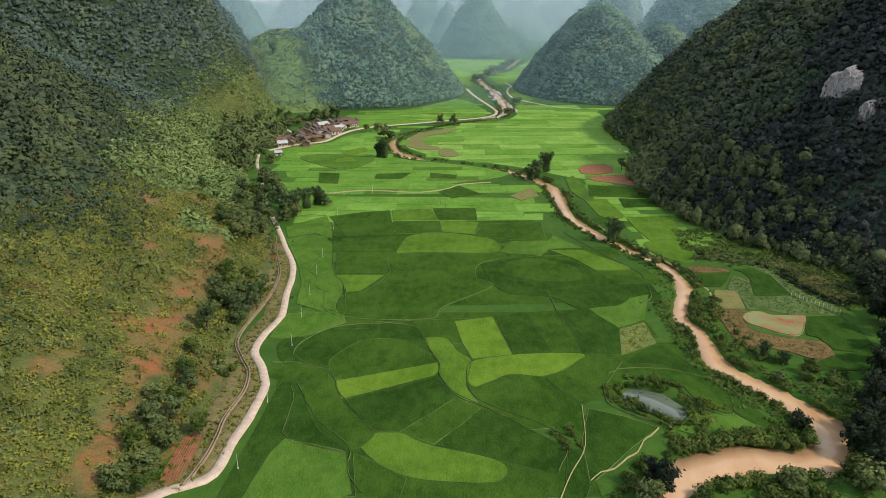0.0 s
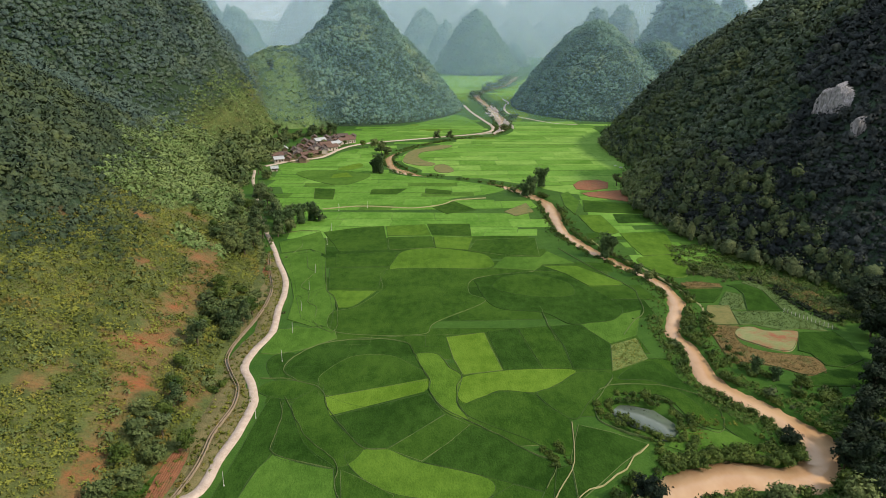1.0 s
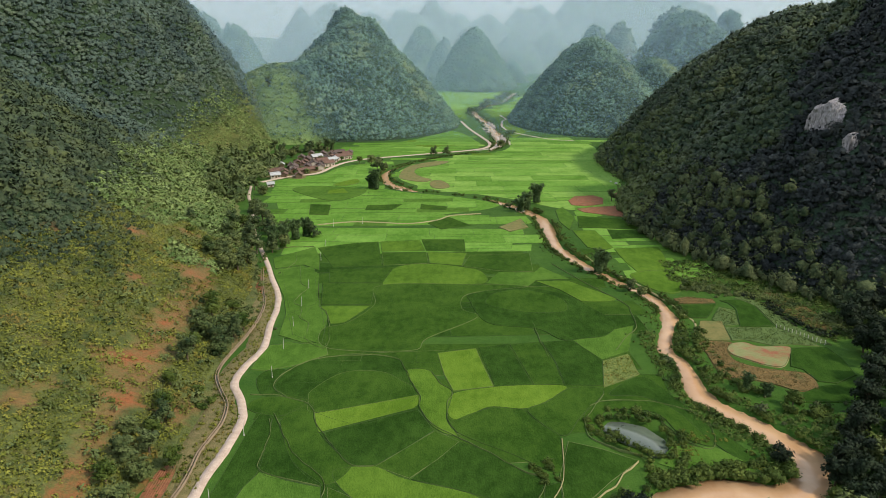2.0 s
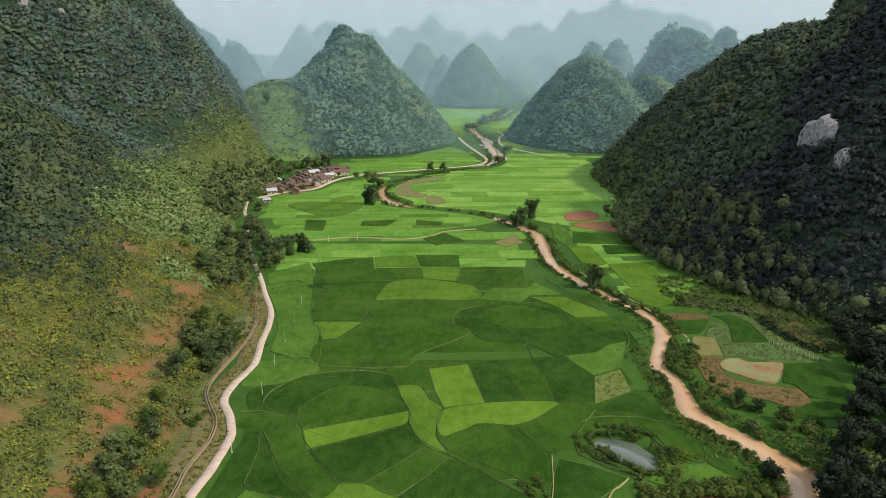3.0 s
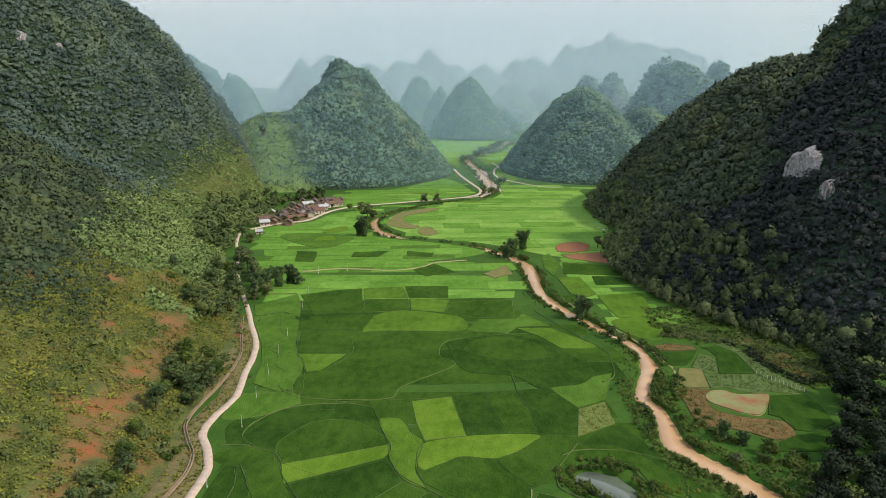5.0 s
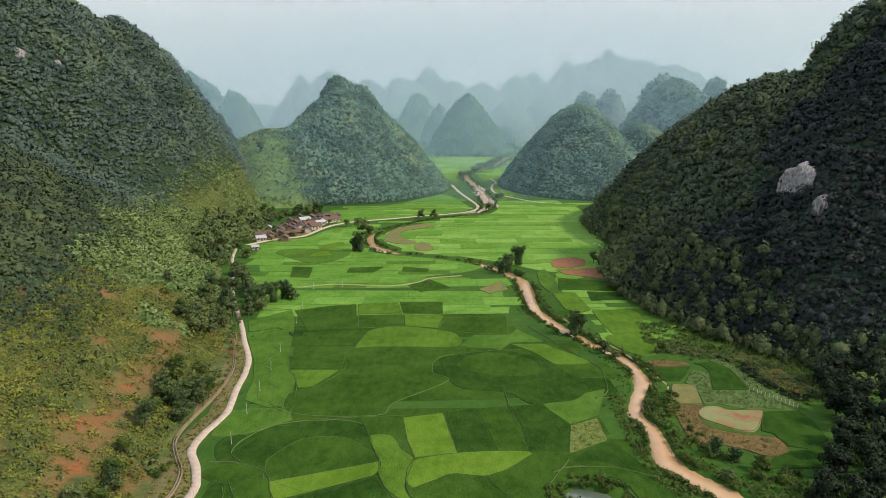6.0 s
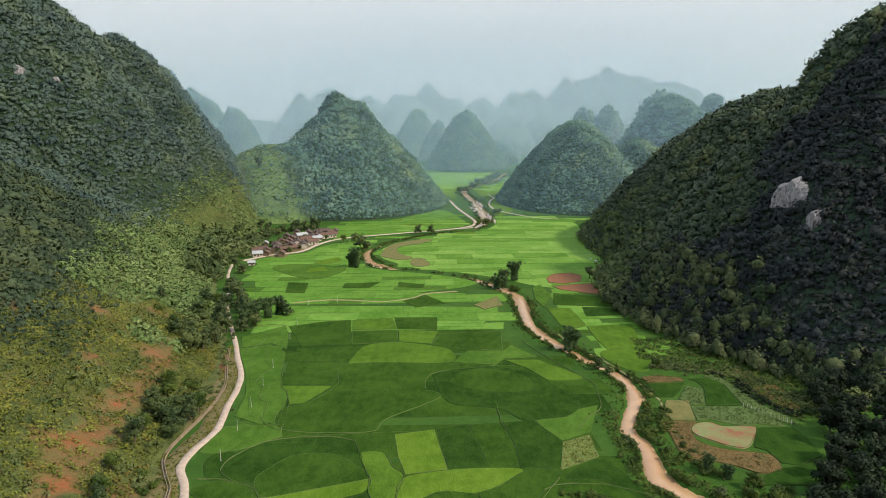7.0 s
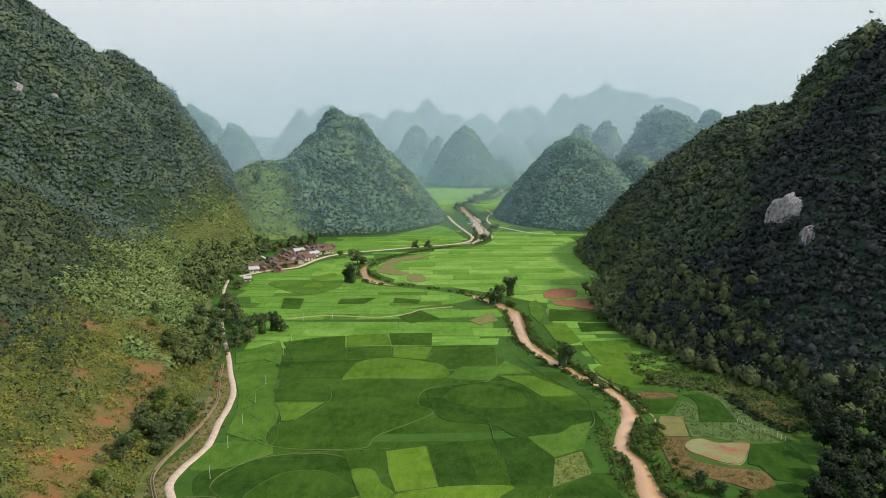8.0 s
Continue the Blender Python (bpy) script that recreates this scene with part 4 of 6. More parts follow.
def forest(name, label, height, box, step, size, leaves, mat, seed, want, sink=0.45, squeeze=1.0, thin=None, **more):
    at = scatter(height, *box, step, seed, want, squeeze)
    rng = np.random.default_rng(seed + 1)
    r = size * rng.choice([0.5, 0.7, 0.9, 1.1, 1.3, 1.7], len(at)) * rng.uniform(0.85, 1.15, len(at))
    if thin:
        r = r * thin(at[:, 0], at[:, 1])
    at[:, 2] = np.maximum(at[:, 2], 0) + r * sink
    x, y = at[:, 0], at[:, 1]
    lean = unit(np.stack([(height(x - 4, y) - height(x + 4, y)) / 8, (height(x, y - 4) - height(x, y + 4)) / 8, np.ones(len(at))], 1))
    return tagged(new(name, crown_mesh(name, at, r, leaves, mat, seed, lean=lean, **more)), label, "forest", kind="stuff")


def wooded_west(x, y):
    """How wooded the western slope is: scrub low down, forest above."""
    d = foot_left(y) - x
    edge = np.interp(y, [100, 200, 300, 400, 480, 560, 700], [64, 54, 54, 58, 50, 30, 16])
    return d - edge + 14 * hash_noise(x, y, 34, 8)


def grassy_saddle(x, y):
    """The open grass between the western hill and the cone-shaped one."""
    return np.where(y < 800, -112 - (y - 625) * 0.37 + 30 * hash_noise(x, y, 34, 44) + 22 * hash_noise(x, y, 9, 45) - x, -30)


def on_cliff(x, y, z):
    return ((np.hypot((y - 291) / 7, (z - 57) / 6) < 1) | (np.hypot((y - 268) / 2, (z - 47) / 4) < 1)) & (x < 210)


WEST, EAST = (-620, -45, 60, 880), (100, 450, 165, 740)
MIDW, MIDE = (-300, 45, 640, 1040), (75, 370, 690, 1050)
BACKE, HORN = (290, 740, 970, 1700), (-30, 265, 1530, 2090)
SLOPE = slope_material("west_slope", (0.038, 0.056, 0.013), (0.118, 0.138, 0.036), (0.142, 0.122, 0.042))
SADDLE = slope_material("saddle_grass", (0.078, 0.142, 0.036), (0.170, 0.248, 0.080), (0.105, 0.155, 0.050))
hill("west_hill", "steep wooded limestone hill with a scrubby open apron and bare soil", west_height, WEST, 3.8, SLOPE, lambda x, y: (np.clip(0.5 + wooded_west(x, y) / 12, 0, 1), *bare(x, y)))
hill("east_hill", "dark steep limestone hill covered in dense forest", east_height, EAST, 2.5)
hill("middle_hill", "cone-shaped limestone hill wrapped in forest with a grassy saddle", mid_west_height, MIDW, 3.5, SADDLE, lambda x, y: (np.clip(0.4 - grassy_saddle(x, y) / 45, 0, 1), 0 * x, 0 * x))
hill("middle_hill", "rounded limestone hill wrapped in forest", mid_east_height, MIDE, 3.5)
hill("back_hill", "hazy wooded limestone hill with a steep tower", back_east_height, BACKE, 7.0)
hill("horn_hill", "pointed hazy wooded limestone hill", horn_height, HORN, 7.0)

forest("west_forest", "dense dark green forest on the upper slope", west_height, (-400, -45, 90, 470), 2.5, 2.0, 26, LEAF["forest"], 1, lambda x, y, z: (wooded_west(x, y) > -12) & (z > 1) & (y > -1.42 * x - 26) & (y < 420 + 60 * hash_noise(x, y, 30, 47)), squeeze=0.85,
       thin=lambda x, y: np.clip(0.55 + wooded_west(x, y) / 50, 0.35, 1.1), core=0.66, leaf=0.24, blade=True)
# bluer leaves on the high hill, with its haze in the colour
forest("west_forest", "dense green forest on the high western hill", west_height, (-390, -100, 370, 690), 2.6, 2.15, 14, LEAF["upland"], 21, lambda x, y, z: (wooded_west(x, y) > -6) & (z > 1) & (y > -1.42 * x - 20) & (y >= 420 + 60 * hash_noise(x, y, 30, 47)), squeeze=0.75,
       thin=lambda x, y: np.clip(0.6 + wooded_west(x, y) / 40, 0.4, 1.1), core=0.66, leaf=0.28, blade=True)
# leaf colour carries the shade on this side of the hill
forest("east_forest", "dense forest on the steep hill, leaves darkened for shade", east_height, (100, 270, 165, 470), 2.6, 2.1, 26, LEAF["dark"], 2, lambda x, y, z: (z > 0.5) & ~on_cliff(x, y, z) & (y > 1.4 * (x - 48)) & (y < 345 + 80 * hash_noise(x, y, 40, 46)), squeeze=0.6, core=0.66, leaf=0.24, blade=True)
# far shoulder takes lighter leaves, its haze put into the colour
forest("east_forest", "dense dark forest on the far shoulder of the hill", east_height, (100, 300, 265, 735), 3.0, 2.45, 14, LEAF["forest"], 22, lambda x, y, z: (z > 0.5) & (x < 262) & (y >= 345 + 80 * hash_noise(x, y, 40, 46)), squeeze=0.75, core=0.66, leaf=0.28, blade=True)
forest("foot_grove", "lush trees and bamboo at the foot of the steep hill", east_height, (90, 190, 200, 345), 3.6, 2.5, 70, LEAF["grove"], 12, lambda x, y, z: (z > -8) & (z < np.interp(y, [200, 235, 270, 345], [2, 6, 26, 30]) + 12 * hash_noise(x, y, 20, 2)), sink=0.8, tall=1.3, core=0.68, leaf=0.16, blade=True)
forest("foot_grove", "lush trees and bamboo along the far foot of the steep hill", east_height, (90, 190, 345, 640), 3.6, 2.5, 60, LEAF["lush"], 13, lambda x, y, z: (z > -8) & (z < np.interp(y, [200, 300, 400, 480, 640], [7, 10, 20, 24, 16]) + 12 * hash_noise(x, y, 20, 2)), sink=0.8, tall=1.3, core=0.68, leaf=0.18, blade=True)
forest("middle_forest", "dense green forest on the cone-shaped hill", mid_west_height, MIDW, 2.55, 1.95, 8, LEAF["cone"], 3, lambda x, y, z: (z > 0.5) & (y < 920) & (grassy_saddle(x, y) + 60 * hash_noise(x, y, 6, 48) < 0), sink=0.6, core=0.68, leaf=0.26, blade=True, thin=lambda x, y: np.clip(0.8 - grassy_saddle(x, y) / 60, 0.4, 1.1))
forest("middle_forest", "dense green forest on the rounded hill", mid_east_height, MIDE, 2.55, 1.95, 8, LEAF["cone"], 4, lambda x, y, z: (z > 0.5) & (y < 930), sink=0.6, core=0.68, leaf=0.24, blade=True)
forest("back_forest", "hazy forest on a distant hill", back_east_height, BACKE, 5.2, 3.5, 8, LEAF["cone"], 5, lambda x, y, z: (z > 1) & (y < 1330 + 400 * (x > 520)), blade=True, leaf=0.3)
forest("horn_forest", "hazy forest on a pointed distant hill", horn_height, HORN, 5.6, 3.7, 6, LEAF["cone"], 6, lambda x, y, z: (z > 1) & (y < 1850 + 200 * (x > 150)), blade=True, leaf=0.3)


def weedy(x, y, z):
    return (wooded_west(x, y) < 8) & (z > 0.8) & (sum(bare(x, y)) + 1.2 * hash_noise(x, y, 2.4, 9) < 0.72)


forest("slope_scrub", "yellow-green scrub and tall weeds on the open slope", west_height, (-200, -48, 90, 342), 0.92, 0.50, 11, LEAF["scrub"], 7, lambda x, y, z: (y < 270 + 70 * hash_noise(x, y, 30, 29)) & (y > -1.42 * x - 26) & weedy(x, y, z) & (hash_noise(x, y, 9, 15) > -0.62), core=0.0, leaf=0.46, up=0.8, blade=True)
forest("slope_scrub", "yellow-green scrub on the far part of the slope", west_height, (-260, -62, 210, 780), 1.6, 0.95, 10, LEAF["meadow"], 27, lambda x, y, z: weedy(x, y, z) & (y > 270 + 70 * hash_noise(x, y, 30, 29)), core=0.0, leaf=0.5, up=0.8, blade=True)
forest("slope_bushes", "green bushes dotted over the open slope", west_height, (-200, -48, 95, 330), 2.2, 0.8, 26, LEAF["lush"], 17, lambda x, y, z: (y > -1.42 * x - 26) & weedy(x, y, z) & (hash_noise(x, y, 15, 25) + 0.8 * hash_noise(x, y, 5, 26) > 0.17), core=0.0, leaf=0.34, up=0.5, blade=True)
forest("slope_bushes", "bushes dotted over the far slope", west_height, (-230, -80, 330, 640), 4.0, 1.5, 26, LEAF["lush"], 37, lambda x, y, z: weedy(x, y, z) & (hash_noise(x, y, 17, 25) > 0.1), core=0.5, leaf=0.34, up=0.5, blade=True)
forest("village_grove", "dense dark trees crowding round the village", west_height, (-156, -108, 392, 540), 4.6, 3.0, 90, LEAF["lush"], 51,
       lambda x, y, z: (z < 8) & (near_line(x, y, ROAD_LINE)[0] > 3.5) & (near_line(x, y, VILLAGE_ROAD)[0] > 5) & (x < np.interp(y, [392, 460, 500, 540], [-110, -120, -117, -122])), sink=0.9, tall=1.2, core=0.6, leaf=0.24, blade=True)
forest("saddle_bushes", "scattered bushes on the grassy saddle", mid_west_height, (-260, -80, 640, 800), 6.0, 1.7, 12, LEAF["cone"], 58, lambda x, y, z: (grassy_saddle(x, y) > -10) & (z > 1) & (hash_noise(x, y, 14, 59) > 0.0), core=0.6, leaf=0.3, blade=True)
forest("saddle_scrub", "pale scrub on the grassy saddle", mid_west_height, (-260, -90, 640, 800), 3.0, 1.2, 9, LEAF["meadow"], 18, lambda x, y, z: (grassy_saddle(x, y) > -3) & (z > 1), core=0.0, leaf=0.6, up=0.8, blade=True)


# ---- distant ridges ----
# pale bluish base, the haze of distance worked into the woodland colour
FAR_WOOD = material("hazed_woodland", (0.020, 0.040, 0.036), (0.150, 0.210, 0.150), 20, 0.9, 1.0, 9.0, 3, big=60, span=0.2, third=(0.18, 0.19, 0.17), third_size=34.0)


def far_range(peaks, seed, step, label, wooded=False):
    """A hazy range: each peak (bearing as offset and top as rise, both for one focal length of 1212; distance; half width; pointedness), grown together, with gullies."""
    spots = [((px - 784) / 1212 * cy + 19, cy, rx, 85 + (266 - top) / 1212 * cy, p) for px, top, cy, rx, p in peaks]

    def height(x, y):
        h = None
        for cx, cy, rx, tall, p in spots:
            q = dome(x, y, cx, cy, rx, rx * 0.8, tall, p)
            h = q if h is None else blend(h, q, 0.10 * tall)
        gully = 1 - 2 * np.abs(hash_noise(x, y, 70 + 0.25 * spots[0][2], seed))
        rough = (0.075 * gully + 0.035 * hash_noise(x, y, 45, seed + 3)) * spots[0][3] + crags(x, y, seed + 5, 0.9)
        return h + (rough - 0.03 * spots[0][3]) * np.clip(h / 40, 0, 1)
    x0, x1 = min(q[0] - 1.1 * q[2] for q in spots), max(q[0] + 1.1 * q[2] for q in spots)
    y0, y1 = min(q[1] - 0.85 * q[2] for q in spots), max(q[1] + 0.3 * q[2] for q in spots)
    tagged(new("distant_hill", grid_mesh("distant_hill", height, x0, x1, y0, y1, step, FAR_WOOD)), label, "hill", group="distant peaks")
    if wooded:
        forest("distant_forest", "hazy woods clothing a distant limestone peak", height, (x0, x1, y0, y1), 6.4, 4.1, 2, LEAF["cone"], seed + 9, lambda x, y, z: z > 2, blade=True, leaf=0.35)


NEAR_PEAK, FAR_PEAK = "hazy green limestone peak standing behind the nearer hills", "faint blue-grey limestone range on the horizon"
for k, peak in enumerate([(430, 224, 2100, 95, 1.8), (745, 224, 2350, 120, 1.2), (782, 243, 2200, 70, 1.4), (1075, 223, 1750, 75, 1.7), (1035, 228, 1850, 80, 1.7), (1165, 192, 1500, 90, 1.6)]):
    far_range([peak], 60 + k, 5.0, NEAR_PEAK, True)
far_range([(322, 158, 2350, 120, 1.2), (352, 188, 2330, 130, 1.5), (382, 208, 2300, 110, 1.7)], 71, 7.0, NEAR_PEAK, True)
far_range([(545, 193, 3300, 200, 1.1), (575, 200, 3450, 240, 1.2), (592, 182, 3500, 260, 1.3), (625, 203, 3600, 300, 1.4), (660, 201, 3700, 320, 1.3)], 81, 10.0, FAR_PEAK)
far_range([(718, 194, 3600, 300, 1.2), (738, 204, 3600, 260, 1.2), (765, 173, 3700, 260, 1.0), (790, 203, 3700, 240, 1.2), (806, 202, 3700, 260, 1.2)], 84, 10.0, FAR_PEAK)
far_range([(1080, 172, 4200, 760, 1.7), (858, 198, 3600, 260, 1.3), (912, 199, 3900, 260, 1.5), (945, 195, 3950, 260, 1.5), (1002, 171, 4000, 230, 1.3), (1022, 178, 4050, 200, 1.4), (1052, 167, 4050, 200, 1.4), (1074, 155, 4100, 230, 1.5), (1092, 161, 4120, 240, 1.6), (1128, 172, 4150, 380, 1.9), (1180, 182, 4250, 380, 1.9), (1215, 190, 4300, 260, 1.8)], 87, 13.0, FAR_PEAK)
far_range([(960, 228, 3000, 150, 1.4), (905, 236, 2950, 160, 1.5)], 91, 9.0, FAR_PEAK)
far_range([(420, 212, 2700, 60, 1.5)], 93, 8.0, FAR_PEAK)
far_range([(690, 222, 4300, 500, 1.4), (470, 245, 4300, 550, 1.6), (340, 215, 4300, 550, 1.5)], 95, 20.0, FAR_PEAK)
far_range([(1350, 215, 4300, 500, 1.5)], 97, 20.0, FAR_PEAK)


# ---- haze sheets between the hills ----
# an added translucent sheet, tinted to imitate aerial haze, fading out with height
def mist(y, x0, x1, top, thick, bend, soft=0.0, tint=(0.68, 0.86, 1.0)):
    m = bpy.data.materials.new("haze_tint")
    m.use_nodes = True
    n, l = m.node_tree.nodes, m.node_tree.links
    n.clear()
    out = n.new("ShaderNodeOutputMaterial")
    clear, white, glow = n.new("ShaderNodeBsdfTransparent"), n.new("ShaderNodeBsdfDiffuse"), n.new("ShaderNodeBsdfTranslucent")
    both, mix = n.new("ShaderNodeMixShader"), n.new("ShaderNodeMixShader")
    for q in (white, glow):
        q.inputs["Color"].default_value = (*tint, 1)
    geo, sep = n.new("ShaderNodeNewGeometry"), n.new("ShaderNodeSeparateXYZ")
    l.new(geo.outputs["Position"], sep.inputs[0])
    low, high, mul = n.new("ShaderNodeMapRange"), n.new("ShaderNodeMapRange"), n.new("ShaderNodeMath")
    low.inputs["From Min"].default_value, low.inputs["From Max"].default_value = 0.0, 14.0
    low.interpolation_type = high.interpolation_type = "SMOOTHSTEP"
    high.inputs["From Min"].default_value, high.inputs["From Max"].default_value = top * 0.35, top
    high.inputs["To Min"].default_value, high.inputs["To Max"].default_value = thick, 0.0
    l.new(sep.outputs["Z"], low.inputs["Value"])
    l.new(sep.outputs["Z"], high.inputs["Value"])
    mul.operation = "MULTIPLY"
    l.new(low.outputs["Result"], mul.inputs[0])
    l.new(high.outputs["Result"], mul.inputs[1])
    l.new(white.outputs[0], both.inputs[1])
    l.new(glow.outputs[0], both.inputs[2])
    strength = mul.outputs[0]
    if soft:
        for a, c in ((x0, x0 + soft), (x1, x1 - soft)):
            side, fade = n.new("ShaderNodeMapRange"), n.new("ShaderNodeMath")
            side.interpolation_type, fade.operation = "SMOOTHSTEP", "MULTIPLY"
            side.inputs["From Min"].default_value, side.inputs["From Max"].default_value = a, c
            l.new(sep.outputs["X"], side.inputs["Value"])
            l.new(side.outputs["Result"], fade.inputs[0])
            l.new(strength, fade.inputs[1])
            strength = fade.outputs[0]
    l.new(strength, mix.inputs["Fac"])
    l.new(clear.outputs[0], mix.inputs[1])
    l.new(both.outputs[0], mix.inputs[2])
    l.new(mix.outputs[0], out.inputs["Surface"])
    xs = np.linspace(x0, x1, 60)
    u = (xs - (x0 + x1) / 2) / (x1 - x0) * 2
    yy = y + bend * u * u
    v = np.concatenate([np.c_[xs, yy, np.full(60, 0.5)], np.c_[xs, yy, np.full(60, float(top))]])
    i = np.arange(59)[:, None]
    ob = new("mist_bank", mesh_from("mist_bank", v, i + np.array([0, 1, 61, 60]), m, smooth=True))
    return tagged(ob, "translucent tinted sheet standing in for the haze between the hills", "mist", kind="structure")


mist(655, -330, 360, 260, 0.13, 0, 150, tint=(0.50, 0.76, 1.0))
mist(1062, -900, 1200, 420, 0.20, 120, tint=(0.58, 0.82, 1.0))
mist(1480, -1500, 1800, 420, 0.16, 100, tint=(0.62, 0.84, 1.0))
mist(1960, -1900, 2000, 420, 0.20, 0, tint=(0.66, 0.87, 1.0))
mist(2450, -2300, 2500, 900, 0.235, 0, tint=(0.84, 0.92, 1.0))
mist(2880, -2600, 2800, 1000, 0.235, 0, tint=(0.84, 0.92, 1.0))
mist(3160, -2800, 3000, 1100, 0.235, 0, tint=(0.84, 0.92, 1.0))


# ---- trees ----
def tube(bm, pts, r0, r1, sides=6):
    """A tapered, bent limb."""
    rings = []
    for k, p in enumerate(pts):
        t = k / (len(pts) - 1)
        r = r0 + (r1 - r0) * t
        rings.append([bm.verts.new((p[0] + r * math.cos(a), p[1] + r * math.sin(a), p[2])) for a in np.arange(sides) * 2 * math.pi / sides])
    for a, b in zip(rings[:-1], rings[1:]):
        for i in range(sides):
            bm.faces.new((a[i], a[(i + 1) % sides], b[(i + 1) % sides], b[i]))
    bm.faces.new(rings[-1])


def wood_mesh(limbs):
    bm = bmesh.new()
    for pts, r0, r1 in limbs:
        tube(bm, pts, r0, r1)
    me = bpy.data.meshes.new("wood")
    bm.to_mesh(me)
    bm.free()
    me.materials.append(BARK)
    return me


def build_tree(seed, tall, wide, mat):
    """A broad tree: bent trunk, limbs reaching into uneven lobes of leaf clumps."""
    rng = np.random.default_rng(seed)
    top = np.array([rng.uniform(-0.6, 0.6), rng.uniform(-0.6, 0.6), tall * 0.55])
    limbs = [([(0, 0, -0.4), tuple(top * (0.3, 0.5, 0.5)), tuple(top)], tall * 0.032 + 0.06, tall * 0.018)]
    lobes, sizes = [], []
    count = 13
    for k in range(count):
        a = 2.4 * k + rng.uniform(-0.4, 0.4)
        out = wide * 0.62 * math.sqrt(k / count) * rng.uniform(0.8, 1.15)
        c = np.array([math.cos(a) * out, math.sin(a) * out, tall * rng.uniform(0.14, 0.72) + (1 - out / wide) * tall * 0.16])
        lobes.append(c)
        sizes.append(wide * rng.uniform(0.34, 0.5))
        if k % 2 == 0:
            limbs.append(([tuple(top * 0.85), tuple((top + c) / 2 + (0, 0, -0.3)), tuple(c)], tall * 0.014, 0.03))
    return wood_mesh(limbs), crown_mesh("crown", lobes, sizes, 95, mat, seed, 0.85, 0.22, 0.62, blade=True)


def build_bamboo(seed, tall, wide):
    """A clump of culms that arch outwards, feathered with narrow leaves."""
    rng = np.random.default_rng(seed)
    limbs, at, size = [], [], []
    for k in range(15):
        a, reach, h = rng.uniform(0, 6.28), wide * rng.uniform(0.25, 1.0), tall * rng.uniform(0.75, 1.05)
        pts = [(math.cos(a) * reach * t**2.2, math.sin(a) * reach * t**2.2, h * (t - 0.16 * t**3) * 1.1 - 0.3) for t in (0, 0.3, 0.6, 0.85, 1.0)]
        limbs.append((pts, 0.07, 0.02))
        for t in (0.16, 0.3, 0.45, 0.58, 0.7, 0.8, 0.9, 1.0):
            at.append((math.cos(a) * reach * t**2.2, math.sin(a) * reach * t**2.2, h * (t - 0.16 * t**3) * 1.1 - 0.3))
            size.append(wide * rng.uniform(0.22, 0.40) * (1.15 - 0.45 * t))
    return wood_mesh(limbs), crown_mesh("crown", at, size, 26, LEAF["bamboo"], seed, 1.0, 0.40, 0.0, blade=True)


def build_bush(seed, wide, mat):
    rng = np.random.default_rng(seed)
    at = [(rng.uniform(-0.5, 0.5) * wide, rng.uniform(-0.5, 0.5) * wide, wide * rng.uniform(0.25, 0.5)) for _ in range(6)]
    limbs = [([(0, 0, -0.3), (p[0] * 0.5, p[1] * 0.5, p[2] * 0.6), p], 0.06, 0.02) for p in at[:3]]
    return wood_mesh(limbs), crown_mesh("crown", at, [wide * rng.uniform(0.4, 0.6) for _ in at], 120, mat, seed, 0.85, 0.24, 0.6, blade=True)


def master(name, label, pair, group):
    root = tagged(new(name), label, "bush" if "bush" in name else "tree", group)
    part("trunk" if "bush" not in name else "stems", pair[0], root)
    part("crown", pair[1], root)
    return root


KINDS = {
    "a": lambda: master("tree", "broad leafy dark green tree", build_tree(1, 8.5, 4.2, LEAF["tree"]), "trees of the valley"),
    "b": lambda: master("tree", "tall uneven dark green tree", build_tree(2, 10.5, 4.0, LEAF["tree"]), "trees of the valley"),
    "c": lambda: master("tree", "spreading mid-green tree with open crown", build_tree(3, 7.0, 4.2, LEAF["lush"]), "trees of the valley"),
    "d": lambda: master("tree", "young leafy tree with loose crown", build_tree(4, 6.0, 2.8, LEAF["bank"]), "trees of the valley"),
    "e": lambda: master("tree", "broad tree with leaves darkened for shade", build_tree(9, 8.5, 4.4, LEAF["gloom"]), "trees of the valley"),
    "f": lambda: master("tree", "tall tree with leaves darkened for shade", build_tree(10, 10.5, 4.1, LEAF["gloom"]), "trees of the valley"),
    "m": lambda: master("bamboo_clump", "feathery clump of tall arching bamboo", build_bamboo(5, 11, 4.2), "bamboo clumps"),
    "n": lambda: master("bamboo_clump", "dense clump of dark bamboo", build_bamboo(6, 9, 3.8), "bamboo clumps"),
    "s": lambda: master("bush", "rounded leafy bush", build_bush(7, 2.4, LEAF["bank"]), "bushes"),
    "t": lambda: master("bush", "low dark green bush", build_bush(8, 1.9, LEAF["tree"]), "bushes"),
}
first = {}
turns = random.Random(4)


def ground_at(x, y):
    a, b = np.array([float(x)]), np.array([float(y)])
    return float(max(0.0, west_height(a, b)[0], east_height(a, b)[0], mid_west_height(a, b)[0]))


def plant(kind, x, y, size=1.0, label=""):
    """Sets one plant on the ground, turned and scaled a little differently each time."""
    m = pose(x, y, ground_at(x, y) - 0.05, turns.uniform(-4, 4), turns.uniform(-4, 4), turns.uniform(0, 360)) @ Matrix.Diagonal((size * turns.uniform(0.9, 1.1), size * turns.uniform(0.9, 1.1), size * turns.uniform(0.88, 1.12), 1))
    if kind not in first:
        first[kind] = KINDS[kind]()
        ob = first[kind]
        ob.matrix_basis = m
    else:
        scale = first[kind].scale.copy()
        first[kind].scale = (1, 1, 1)
        ob = copy_thing(first[kind], m)
        first[kind].scale = scale
    return tagged(ob, label)


